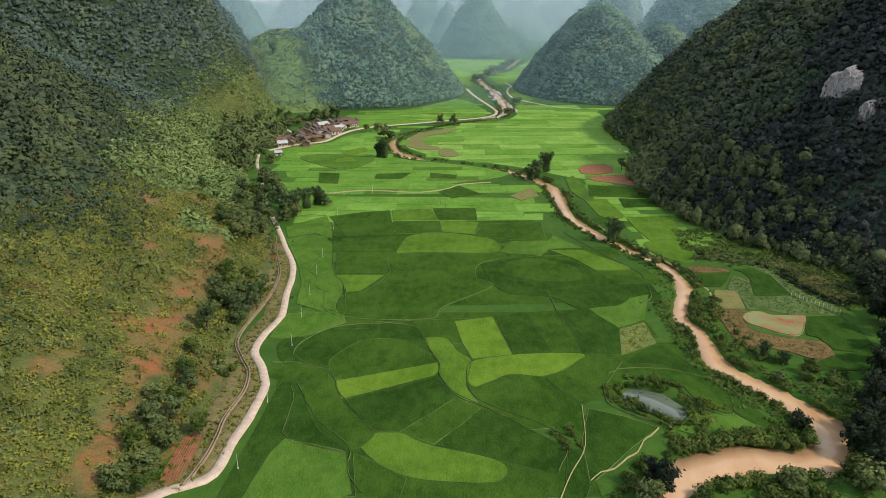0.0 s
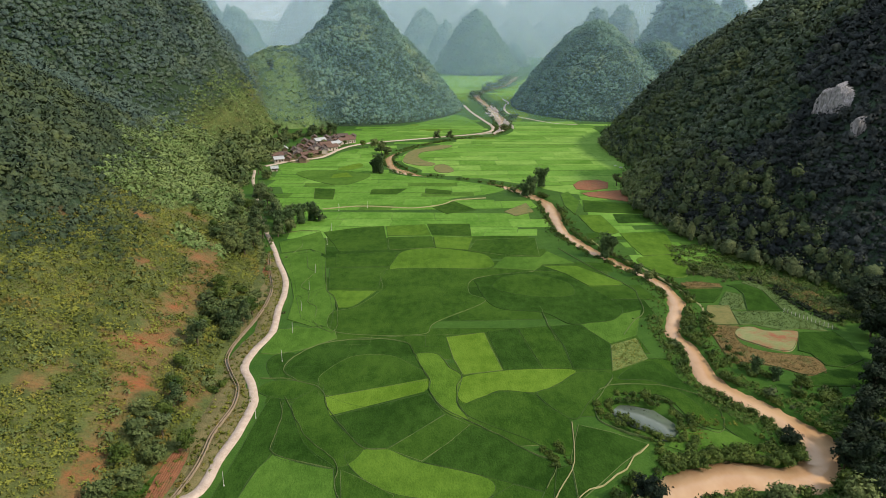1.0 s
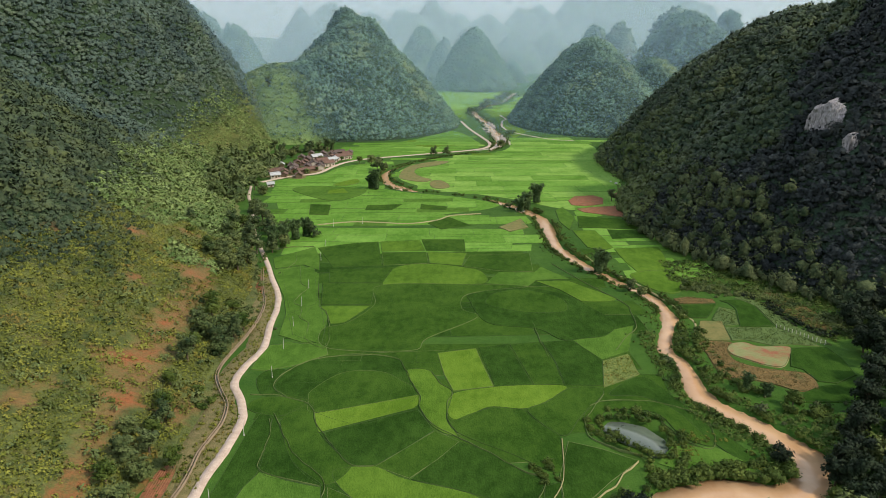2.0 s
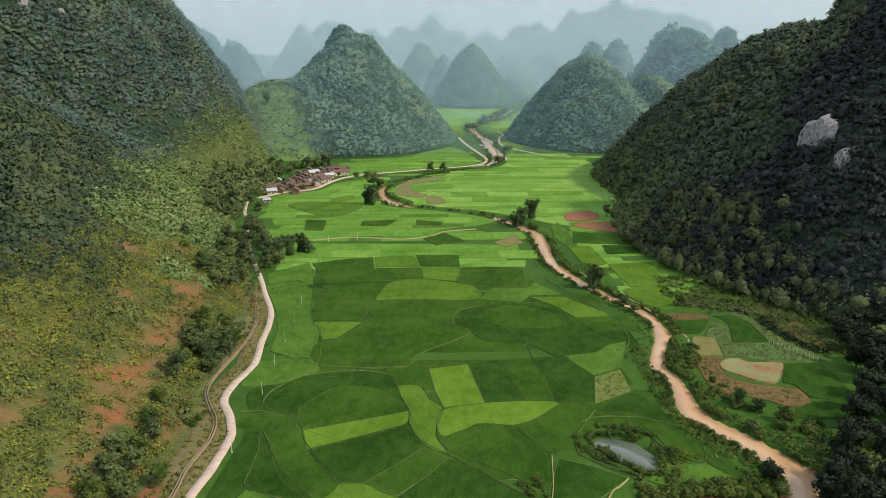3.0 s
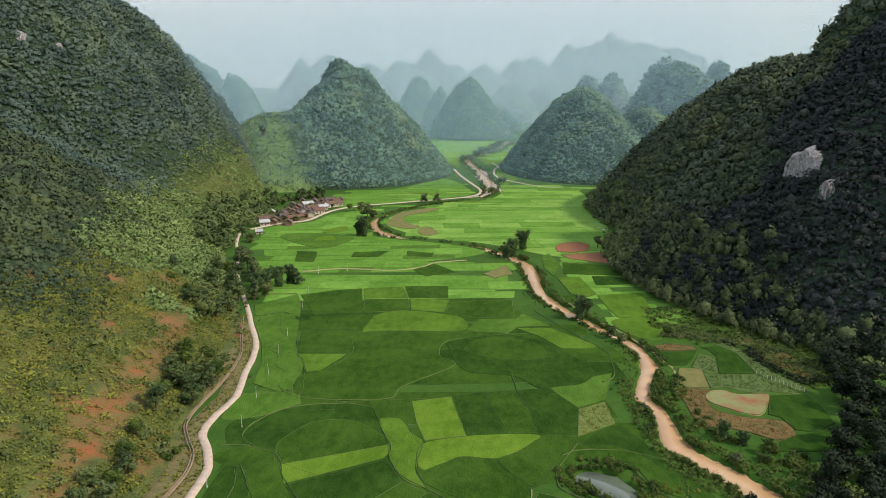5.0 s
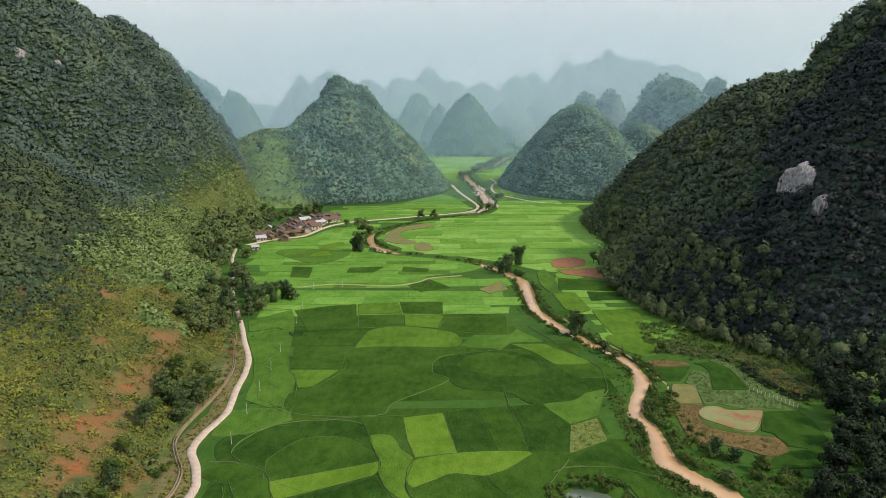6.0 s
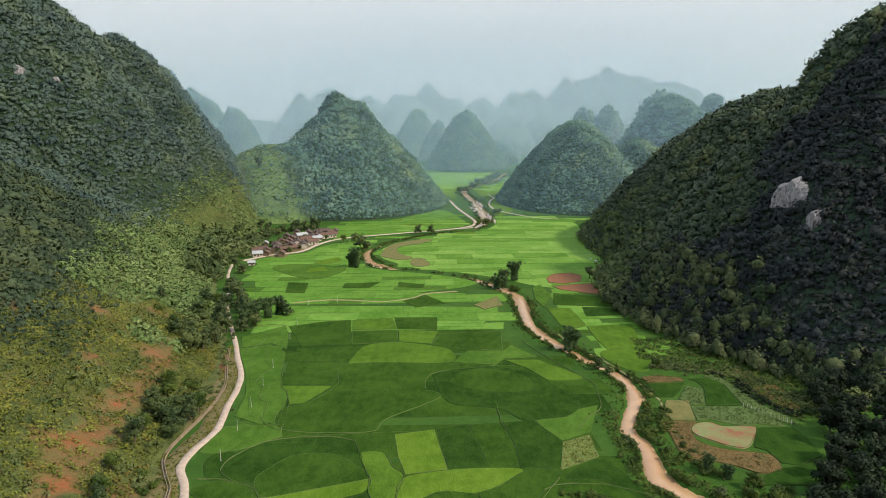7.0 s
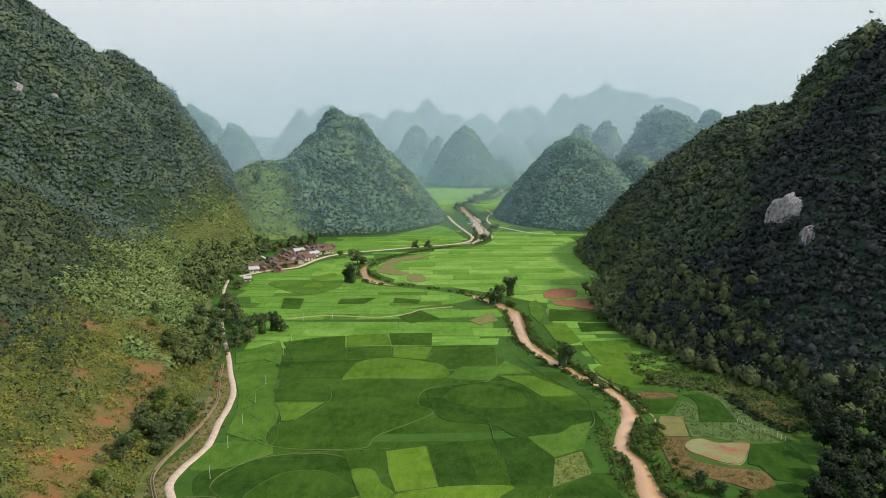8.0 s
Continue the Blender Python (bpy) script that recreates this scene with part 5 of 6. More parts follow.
# along the road, beside the slope
for kind, x, y, size in [("b", -65, 172, 0.9), ("a", -61, 188, 1.0), ("c", -66, 191, 0.9), ("a", -59.5, 196, 0.75), ("d", -68, 203, 1.1), ("c", -62, 204, 0.8), ("d", -66, 180, 0.9),
                         ("d", -64, 157, 0.8), ("d", -61, 146, 0.9), ("a", -60, 141, 0.7), ("b", -58.5, 130, 0.72), ("a", -62, 126, 0.8), ("c", -57, 122, 0.75), ("d", -52.5, 127, 0.85),
                         ("c", -58, 114, 0.8), ("d", -57, 108, 0.9), ("s", -55, 152, 0.8), ("t", -57, 154, 0.8), ("s", -53, 155.5, 0.7), ("c", -64, 196, 0.9), ("d", -58, 201, 1.0), ("a", -70, 196, 0.8), ("c", -60, 182, 0.7), ("d", -70, 210, 1.0), ("s", -62, 211, 1.2), ("s", -66, 216, 1.2), ("d", -60, 136, 0.8), ("c", -64, 134, 0.7), ("t", -64, 150, 1.0), ("s", -58, 160, 0.9), ("d", -62, 118, 0.9), ("c", -61, 107, 0.8)]:
    plant(kind, x, y, size, "leafy tree at the foot of the slope beside the road" if kind in "abcd" else "low bush beside the road")
# the grove where the road bends behind the trees
for kind, x, y, size in [("a", -74, 252, 1.1), ("c", -77, 248, 1.1), ("b", -80, 256, 0.9), ("c", -85, 256, 1.0), ("a", -75, 268, 1.0), ("c", -83, 268, 1.0), ("d", -88, 262, 1.0),
                         ("n", -72, 300, 1.0), ("m", -68, 306, 0.95), ("m", -64, 312, 0.9), ("n", -60, 318, 0.95), ("a", -57, 317, 0.9), ("n", -75, 310, 0.9), ("b", -70, 318, 0.85),
                         ("a", -79, 322, 0.9), ("c", -66, 298, 0.9), ("b", -97, 325, 0.9), ("d", -92, 310, 1.0), ("c", -90, 296, 1.0), ("d", -96, 338, 1.1), ("a", -70, 290, 0.8), ("b", -86, 318, 1.1), ("a", -82, 332, 1.1), ("b", -88, 345, 1.1), ("a", -94, 356, 1.1), ("c", -98, 370, 1.1), ("b", -76, 288, 1.0), ("a", -84, 305, 1.1), ("b", -81, 297, 1.0), ("c", -84, 284, 0.9), ("s", -98.5, 273, 1.1), ("a", -104, 288, 0.62)]:
    plant(kind, x, y, size, {"m": "tall bamboo in the grove beside the road", "n": "dark bamboo in the grove beside the road"}.get(kind, "dark leafy tree in the grove by the road"))
# near the village
for kind, x, y, size in [("a", -117, 408, 1.0), ("b", -123, 414, 0.9), ("a", -129, 413, 1.0), ("c", -106, 417, 0.9), ("b", -115, 432, 0.9), ("a", -127, 444, 1.0), ("c", -124, 384, 1.0), ("a", -132, 428, 1.1),
                         ("b", -120, 398, 0.8), ("a", -138, 455, 1.1), ("c", -134, 470, 1.0), ("b", -130, 486, 0.9), ("a", -140, 500, 1.1), ("c", -128, 510, 0.9), ("a", -132, 528, 1.0), ("b", -122, 545, 0.9), ("a", -128, 560, 1.1),
                         ("c", -120, 575, 1.0), ("a", -122, 598, 1.0), ("b", -112, 600, 1.1), ("a", -104, 608, 1.1), ("b", -97, 612, 1.1), ("a", -134, 598, 1.1), ("c", -113, 622, 1.1), ("m", -92, 606, 0.9), ("b", -168, 704, 1.1), ("a", -150, 560, 1.0), ("b", -146, 620, 0.9), ("c", -108, 548, 0.6), ("c", -100, 500, 0.55), ("d", -113, 520, 0.7)]:
    plant(kind, x, y, size, "dark tree standing around the village" if y < 690 else "lone dark tree on the saddle ridge")
# in the valley, along the river
for kind, x, y, size in [("m", -37, 434, 1.15), ("n", -41, 438, 1.0), ("m", 60, 392, 1.2), ("n", 52, 374, 1.15), ("n", 48, 369, 1.0), ("m", 67, 259, 1.0), ("n", 70, 264, 0.8), ("a", 74, 238, 0.62), ("c", 77, 233, 0.6),
                         ("a", -2, 583, 1.0), ("a", 9, 583, 0.95), ("c", -51, 541, 1.0), ("a", -43, 512, 1.1), ("d", -60, 538, 1.0), ("c", -38, 505, 1.0), ("b", 105, 396, 0.7), ("a", 116, 404, 0.95), ("a", 119, 398, 0.8), ("d", 95, 238, 0.7), ("t", 68.8, 178, 1.1), ("s", 67, 177, 0.6),
                         ("s", 48, 1010, 3.2), ("s", 54, 1016, 2.6), ("s", 72, 1091, 3.6), ("s", 95, 1191, 4.2), ("s", 102, 1198, 3.6), ("s", 112, 1295, 4.2), ("s", 78, 736, 2.0), ("s", 80, 742, 2.2), ("c", 60, 640, 1.1), ("s", 84, 1180, 3.8), ("s", 130, 1380, 4.0), ("s", 122, 1340, 3.0), ("t", 43, 383, 1.5), ("s", 58, 366, 1.0), ("t", -48.4, 203, 0.4)]:
    plant(kind, x, y, size, "tall bamboo on the river bank" if kind in "mn" else "tree on the flat valley floor" if kind in "abcd" else "bush on the river bank")
# near the pool and along the eastern edge
for kind, x, y, size in [("a", 41, 108, 0.85), ("c", 38, 104, 0.8), ("s", 40, 113, 1.0), ("b", 87, 118, 0.85), ("a", 92, 127, 0.95), ("a", 84, 111, 0.9), ("c", 80, 108, 0.9), ("b", 96, 135, 0.9), ("a", 102, 141, 0.95), ("c", 99, 128, 0.9), ("a", 108, 150, 1.0),
                         ("b", 115, 158, 0.95), ("a", 121, 166, 1.1), ("b", 127, 174, 1.15), ("a", 131, 180, 1.15), ("b", 136, 188, 1.2), ("a", 128, 184, 1.0), ("a", 134, 172, 1.1), ("c", 142, 196, 1.2), ("a", 150, 205, 1.2), ("b", 143, 183, 1.2), ("a", 126, 160, 1.1), ("b", 117, 148, 1.0),
                         ("b", 98, 122, 1.0), ("a", 91, 116, 1.0), ("b", 104, 132, 1.0), ("a", 112, 140, 1.0), ("a", 136, 205, 1.1), ("b", 141, 210, 1.1), ("a", 138, 196, 1.1), ("b", 132, 196, 0.9), ("a", 147, 214, 1.2), ("a", 120, 156, 1.0), ("b", 124, 150, 1.1), ("m", 84, 161, 0.5), ("n", 88, 158, 0.45), ("d", 92, 153, 0.8), ("s", 96, 148, 1.0), ("s", 90, 150, 0.9), ("a", 77, 128, 0.6), ("a", 85, 121, 0.75), ("b", 88, 124, 0.8), ("s", 74, 122, 0.9), ("s", 77, 123, 0.8), ("s", 71, 121.5, 0.7), ("c", 66, 108, 0.7), ("s", 62, 106, 1.0), ("s", 70, 108, 1.0)]:
    # swap a and b for trees with the hill's shadow in their colour
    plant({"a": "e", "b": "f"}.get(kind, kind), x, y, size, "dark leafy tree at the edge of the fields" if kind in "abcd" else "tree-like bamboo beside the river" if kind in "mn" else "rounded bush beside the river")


# ---- low growth along water, walls and hedges ----
def hedge(name, label, line, side, spreading, size, count, mat, seed, leaves=26):
    """Bushes strung along a line, off to its sides."""
    rng = np.random.default_rng(seed)
    k = rng.integers(0, len(line) - 1, count)
    t = rng.random(count)[:, None]
    p = line[k, :2] * (1 - t) + line[k + 1, :2] * t
    tan = line[k + 1, :2] - line[k, :2]
    nrm = np.stack([tan[:, 1], -tan[:, 0]], 1) / (np.linalg.norm(tan, axis=1, keepdims=True) + 1e-9)
    half = (line[k, 2] / 2)[:, None] if line.shape[1] > 2 else 0
    sgn = rng.choice([-1, 1], (count, 1)) if side == 0 else side
    p = p + nrm * sgn * (half + np.abs(rng.normal(0, 1, (count, 1))) * spreading + 0.9)
    r = size * rng.uniform(0.5, 1.5, count)
    ok = hash_noise(p[:, 0], p[:, 1], 11, seed) > -0.3
    at = np.c_[p, r * 0.4][ok]
    return tagged(new(name, crown_mesh(name, at, r[ok], leaves * 3, mat, seed, 0.9, 0.22, 0.6, blade=True)), label, "bushes", kind="stuff")


near_river = RIVER[(RIVER[:, 1] > 120) & (RIVER[:, 1] < 345)]
hedge("bank_bushes", "dense green bushes lining the muddy river", near_river, 0, 1.1, 0.7, 760, LEAF["bank"], 1, 34)
hedge("bank_weeds", "tangled weeds on the river bank", near_river, 0, 2.4, 0.45, 1100, LEAF["bank"], 2, 8)
hedge("bank_bushes", "bushes along the upper river", RIVER[(RIVER[:, 1] > 340) & (RIVER[:, 1] < 680)], 0, 1.4, 0.9, 520, LEAF["bank"], 3, 18)
hedge("pool_bushes", "thick bushes round the muddy pool", RIVER[RIVER[:, 1] < 128], 0, 1.8, 1.1, 260, LEAF["bank"], 4, 34)
hedge("pond_bushes", "thick bushes round the fish pond", spread([(41.5, 147.5), (47, 149.5), (53.5, 147.5), (58, 142), (57.5, 135), (55.8, 129.5), (51, 129.8), (46, 135), (42, 140.5), (40.5, 144.5), (41.5, 147.5)], 1.5), 0, 0.6, 0.7, 260, LEAF["bank"], 5)
hedge("pool_bushes", "thick bushes along the near shore of the pool", spread([(54, 106), (62, 108), (70, 109), (78, 110.5), (88, 115)], 2.0), 0, 1.4, 1.0, 170, LEAF["bank"], 44, 40)
hedge("wet_weeds", "rank weeds between pond and pool", spread([(58, 138), (63, 134), (69, 129), (74, 127)], 2.0), 0, 2.6, 0.38, 300, LEAF["scrub"], 6, 14)
hedge("wet_weeds", "rank weeds beside the pool", spread([(49, 121), (56, 123.5), (64, 125), (72, 125.5)], 2.0), 0, 0.8, 0.8, 130, LEAF["bank"], 16, 24)
hedge("field_bushes", "clump of bushes at a field corner", spread([(22, 131), (25, 128), (27, 124.5), (27.5, 121)], 1.0), 0, 0.9, 0.6, 70, LEAF["bank"], 7)
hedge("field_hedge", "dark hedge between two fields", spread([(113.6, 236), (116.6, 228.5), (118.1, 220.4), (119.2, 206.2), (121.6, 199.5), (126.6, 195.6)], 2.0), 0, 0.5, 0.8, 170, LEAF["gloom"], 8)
hedge("field_hedge", "overgrown field edge below the forest", spread([(122, 232), (128, 218), (133, 205), (136, 196)], 2.0), 0, 2.5, 0.8, 260, LEAF["lush"], 9)
hedge("field_hedge", "scrubby strip at the forest edge", spread([(95, 246), (103, 240), (114, 236), (124, 233)], 2.0), 0, 2.6, 0.8, 260, LEAF["lush"], 10)
hedge("road_verge", "weeds along the road and the wall", ROAD_LINE[(ROAD_LINE[:, 1] < 270)], -1, 2.4, 0.4, 700, LEAF["scrub"], 11, 10)
hedge("path_bushes", "bushes strung along the earth path", spread([(85, 204), (80, 192), (80, 178), (86, 164), (94, 152), (99, 147)], 2.0), 0, 2.0, 0.9, 260, LEAF["bank"], 12)
hedge("grove_bushes", "dense undergrowth in the roadside grove", spread([(-64, 200), (-72, 240), (-80, 265), (-88, 290), (-95, 320), (-104, 350)], 3.0), 0, 6.0, 1.3, 420, LEAF["lush"], 13, 30)
hedge("grove_bushes", "dense undergrowth round the village", spread([(-112, 400), (-128, 440), (-135, 480), (-140, 540), (-125, 590), (-95, 620)], 4.0), -1, 7.0, 1.8, 420, LEAF["lush"], 14, 24)


hedge("bank_bushes", "bushes along the far river", RIVER[(RIVER[:, 1] > 640) & (RIVER[:, 1] < 1500)], 0, 2.5, 1.5, 420, LEAF["bank"], 61, 12)
GRAVEL = material("river_gravel", (0.24, 0.20, 0.16), (0.46, 0.40, 0.34), 2, 0.9, 0.6, 0.4, 5)
for pts, wide in (([(70, 652), (69, 680), (68.5, 705), (69, 735)], [1, 6, 5, 1]), ([(56, 742), (55.5, 770), (56, 800), (55.5, 830)], [1, 5, 6, 1]), ([(34, 612), (44, 620), (54, 636), (57, 655)], [1, 3.5, 5, 1]), ([(68, 800), (66, 840), (64, 880)], [1, 5, 1])):
    line = spread([(*p, w) for p, w in zip(pts, wide)], 3.0)
    tagged(new("gravel_bar", ribbon("gravel_bar", line, line[:, 2], 0.06, 0.8, GRAVEL, wobble=0.5, foot=-1.0)), "pale gravel bank beside the far river", "gravel", kind="structure")


forest("rough_grass", "rank grass and weeds between the fields and the forest", lambda x, y: 0 * x, (84, 145, 190, 275), 1.1, 0.55, 14, LEAF["bank"], 91,
       lambda x, y, z: (x > np.interp(y, [190, 232, 250, 275], [124, 113, 92, 96])) & (east_height(x, y) < 1) & (hash_noise(x, y, 6, 92) > -0.35), core=0.0, leaf=0.45, up=0.7, blade=True)
forest("rough_grass", "coarse grass on the near river bank", lambda x, y: 0 * x, (56, 112, 104, 200), 1.1, 0.5, 12, LEAF["bank"], 93,
       lambda x, y, z: (near_line(x, y, RIVER)[0] < 8 + 6 * hash_noise(x, y, 18, 95)) & (river_depth(x, y) > -0.01) & (np.hypot((x - 51) / 9.5, (y - 140) / 10) > 1) & (hash_noise(x, y, 7, 94) > -0.15) & (x > np.interp(y, [104, 150, 200], [56, 62, 66])), core=0.0, leaf=0.45, up=0.7, blade=True)


forest("rank_weeds", "rank weeds and brambles between river and forest", lambda x, y: 0 * x, (80, 128, 108, 160), 1.2, 0.6, 14, LEAF["bank"], 96,
       lambda x, y, z: (near_line(x, y, RIVER)[0] > 6) & (x > np.interp(y, [108, 122, 135, 160], [84, 90, 86, 78])) & (y < 149 + 0.0 * x) & (hash_noise(x, y, 9, 97) > -0.45), core=0.0, leaf=0.45, up=0.7, blade=True)
forest("bramble_bushes", "dark bushes between river and forest", lambda x, y: 0 * x, (80, 126, 110, 152), 3.2, 1.2, 60, LEAF["grove"], 98,
       lambda x, y, z: (near_line(x, y, RIVER)[0] > 5) & (x > np.interp(y, [108, 122, 135, 160], [84, 90, 86, 78])) & (hash_noise(x, y, 13, 99) > 0.0), core=0.6, leaf=0.22, blade=True)


# ---- retaining wall and canal beside the road ----
CANAL = spread([(-68, 265), (-62.7, 244), (-57.6, 226), (-56, 212), (-56, 198), (-57.2, 183.8), (-57.5, 176.2), (-56.5, 169.2), (-52.9, 161.3), (-49.2, 154), (-47.8, 145.7), (-48.3, 139.1), (-48.9, 132.5), (-48.4, 125.8), (-48.4, 119.2), (-49.3, 111.6), (-50, 109.6)], 1.5)
canal = tagged(new("canal", ribbon("canal", CANAL, 0.3, 0.12, 0.05, POND)), "narrow concrete irrigation canal beside the road", "canal", kind="structure")
for off in (-0.32, 0.32):
    tan = np.gradient(CANAL, axis=0)
    nrm = np.stack([tan[:, 1], -tan[:, 0]], 1) / np.linalg.norm(tan, axis=1, keepdims=True)
    part("canal_wall", ribbon("canal_wall", CANAL + nrm * off, 0.22, 0.62 if off < 0 else 0.5, 0.04, CONCRETE, wobble=0.1), canal, "stained concrete side wall")


tagged(new("verge", ribbon("verge", CANAL + np.array([-3.4, 0.0]), 6.4, 0.04, 0.3, VERGE, wobble=0.35)), "weedy dry strip between canal and slope", "verge", kind="structure")
hedge("canal_weeds", "weeds and low scrub beside the canal", CANAL + np.array([-3.2, 0.0]), 0, 1.8, 0.5, 600, LEAF["scrub"], 71, 10)


# ---- poles, fence ----
CONC = material("pale_concrete", (0.42, 0.41, 0.38), (0.62, 0.60, 0.56), 0.6, 0.8, 0.2, 0.1, 5)


def build_pole():
    root = tagged(new("field_pole"), "slender whitish pole standing in the rice", "pole", "poles in the fields")
    bm = bmesh.new()
    tube(bm, [(0, 0, -0.4), (0.01, 0, 1.8), (0.03, 0, 3.6)], 0.07, 0.05, 8)
    me = bpy.data.meshes.new("shaft")
    bm.to_mesh(me)
    bm.free()
    me.materials.append(CONC)
    part("shaft", me, root)
    bm = bmesh.new()
    tube(bm, [(0, 0, -0.3), (0, 0, 0.3), (0, 0, 0.45)], 0.16, 0.11, 8)
    me = bpy.data.meshes.new("footing")
    bm.to_mesh(me)
    bm.free()
    me.materials.append(CONC)
    part("footing", me, root)
    return root


pole = build_pole()
pole.matrix_basis = pose(-40.8, 115, 0, 1, 0, 10)
for x, y, lean in [(-41, 140, -1), (-41.3, 169, 1), (-42.3, 187.5, 0), (-43, 205, 2), (-44, 223.5, -1), (-45, 242, 0), (-46.5, 278, 1), (-48, 300, 0), (-50, 337, -1), (-36, 342, 1)]:
    copy_thing(pole, pose(x, y, 0, lean, -lean, 10 + 7 * lean))


def build_fence():
    root = tagged(new("fence"), "row of whitish wooden fence posts between fields", "fence")
    a, b = np.array([111.4, 202.7]), np.array([119.8, 189.6])
    bm = bmesh.new()
    tube(bm, [(0, 0, -0.2), (0, 0, 0.6), (0.02, 0.01, 1.2)], 0.09, 0.07, 6)
    post = bpy.data.meshes.new("post")
    bm.to_mesh(post)
    bm.free()
    post.materials.append(CONC)
    for k in range(13):
        p = a + (b - a) * k / 12
        part("post", post, root).location = (p[0], p[1], 0.3)
    return root


build_fence()


# ---- the village ----
TILE = material("old_roof_tiles", (0.060, 0.044, 0.040), (0.17, 0.125, 0.11), 1.2, 0.9, 0.8, 0.35, 5, stretch=(1, 1, 1))
TILE_RED = material("red_roof_tiles", (0.095, 0.058, 0.046), (0.20, 0.122, 0.094), 1.2, 0.9, 0.8, 0.35, 5)
SHEET = material("grey_roof_sheet", (0.30, 0.31, 0.32), (0.48, 0.49, 0.50), 1.5, 0.5, 0.2, 0.3, 5)
PLASTER = material("dusty_plaster", (0.38, 0.33, 0.27), (0.58, 0.53, 0.46), 1.5, 0.9, 0.3, 0.3, 5)
TIMBER = material("weathered_timber", (0.10, 0.07, 0.045), (0.20, 0.15, 0.10), 0.8, 0.9, 0.5, 0.1, 5, stretch=(2, 2, 0.5))
GLOOM = material("dark_opening", (0.015, 0.014, 0.013), (0.03, 0.028, 0.025), 1.0, 0.7, 0, 0.2)


def box_mesh(name, boxes, mat):
    bm = bmesh.new()
    for cx, cy, cz, sx, sy, sz in boxes:
        bmesh.ops.create_cube(bm, size=1.0, matrix=pose(cx, cy, cz) @ Matrix.Diagonal((sx, sy, sz, 1)))
    me = bpy.data.meshes.new(name)
    bm.to_mesh(me)
    bm.free()
    me.materials.append(mat)
    return me


def build_house(x, y, turn, w, d, high, roof_mat, wall_mat, label):
    """A gabled farmhouse: walls with gables, two thick roof slopes with an overhang, ridge, door and windows."""
    root = tagged(new("house"), label, "house", "houses of the village")
    rise = d * 0.30
    bm = bmesh.new()
    prof = [(-d / 2, 0), (d / 2, 0), (d / 2, high), (0, high + rise), (-d / 2, high)]
    ends = [[bm.verts.new((s * w / 2, a, b)) for a, b in prof] for s in (-1, 1)]
    bm.faces.new(ends[0][::-1])
    bm.faces.new(ends[1])
    for i in range(5):
        bm.faces.new((ends[0][i], ends[0][(i + 1) % 5], ends[1][(i + 1) % 5], ends[1][i]))
    me = bpy.data.meshes.new("wall")
    bm.to_mesh(me)
    bm.free()
    me.materials.append(wall_mat)
    part("wall", me, root)
    for s in (-1, 1):
        bm = bmesh.new()
        a, b = (0, high + rise + 0.12), (s * (d / 2 + 0.8), high - 0.8 * 2 * rise / d + 0.12)
        rows = 5
        for k in range(rows):
            p = [a[i] + (b[i] - a[i]) * k / rows for i in (0, 1)]
            q = [a[i] + (b[i] - a[i]) * (k + 1.08) / rows for i in (0, 1)]
            lift = 0.05
            vs = [bm.verts.new((e * (w / 2 + 0.6), *c)) for c in ((p[0], p[1]), (q[0], q[1] + lift), (q[0], q[1] - 0.07), (p[0], p[1] - 0.12)) for e in (-1, 1)]
            for i, j in ((0, 1), (1, 2), (2, 3), (3, 0)):
                bm.faces.new((vs[2 * i], vs[2 * i + 1], vs[2 * j + 1], vs[2 * j]))
            bm.faces.new(vs[0::2])
            bm.faces.new(vs[1::2])
        bmesh.ops.recalc_face_normals(bm, faces=bm.faces)
        me = bpy.data.meshes.new("roof")
        bm.to_mesh(me)
        bm.free()
        me.materials.append(roof_mat)
        part("roof", me, root)
    part("ridge", box_mesh("ridge", [(0, 0, high + rise + 0.17, w + 1.25, 0.35, 0.16)], roof_mat), root)
    part("door", box_mesh("door", [(0.3, -d / 2 - 0.02, 1.05, 1.2, 0.10, 2.1)], TIMBER), root)
    for k in (-0.3, 0.33):
        part("window", box_mesh("window", [(k * w, -d / 2 - 0.02, 1.6, 1.1, 0.08, 1.0)], GLOOM), root)
    root.matrix_basis = pose(x, y, ground_at(x, y) - 0.05, 0, 0, turn)
    return root


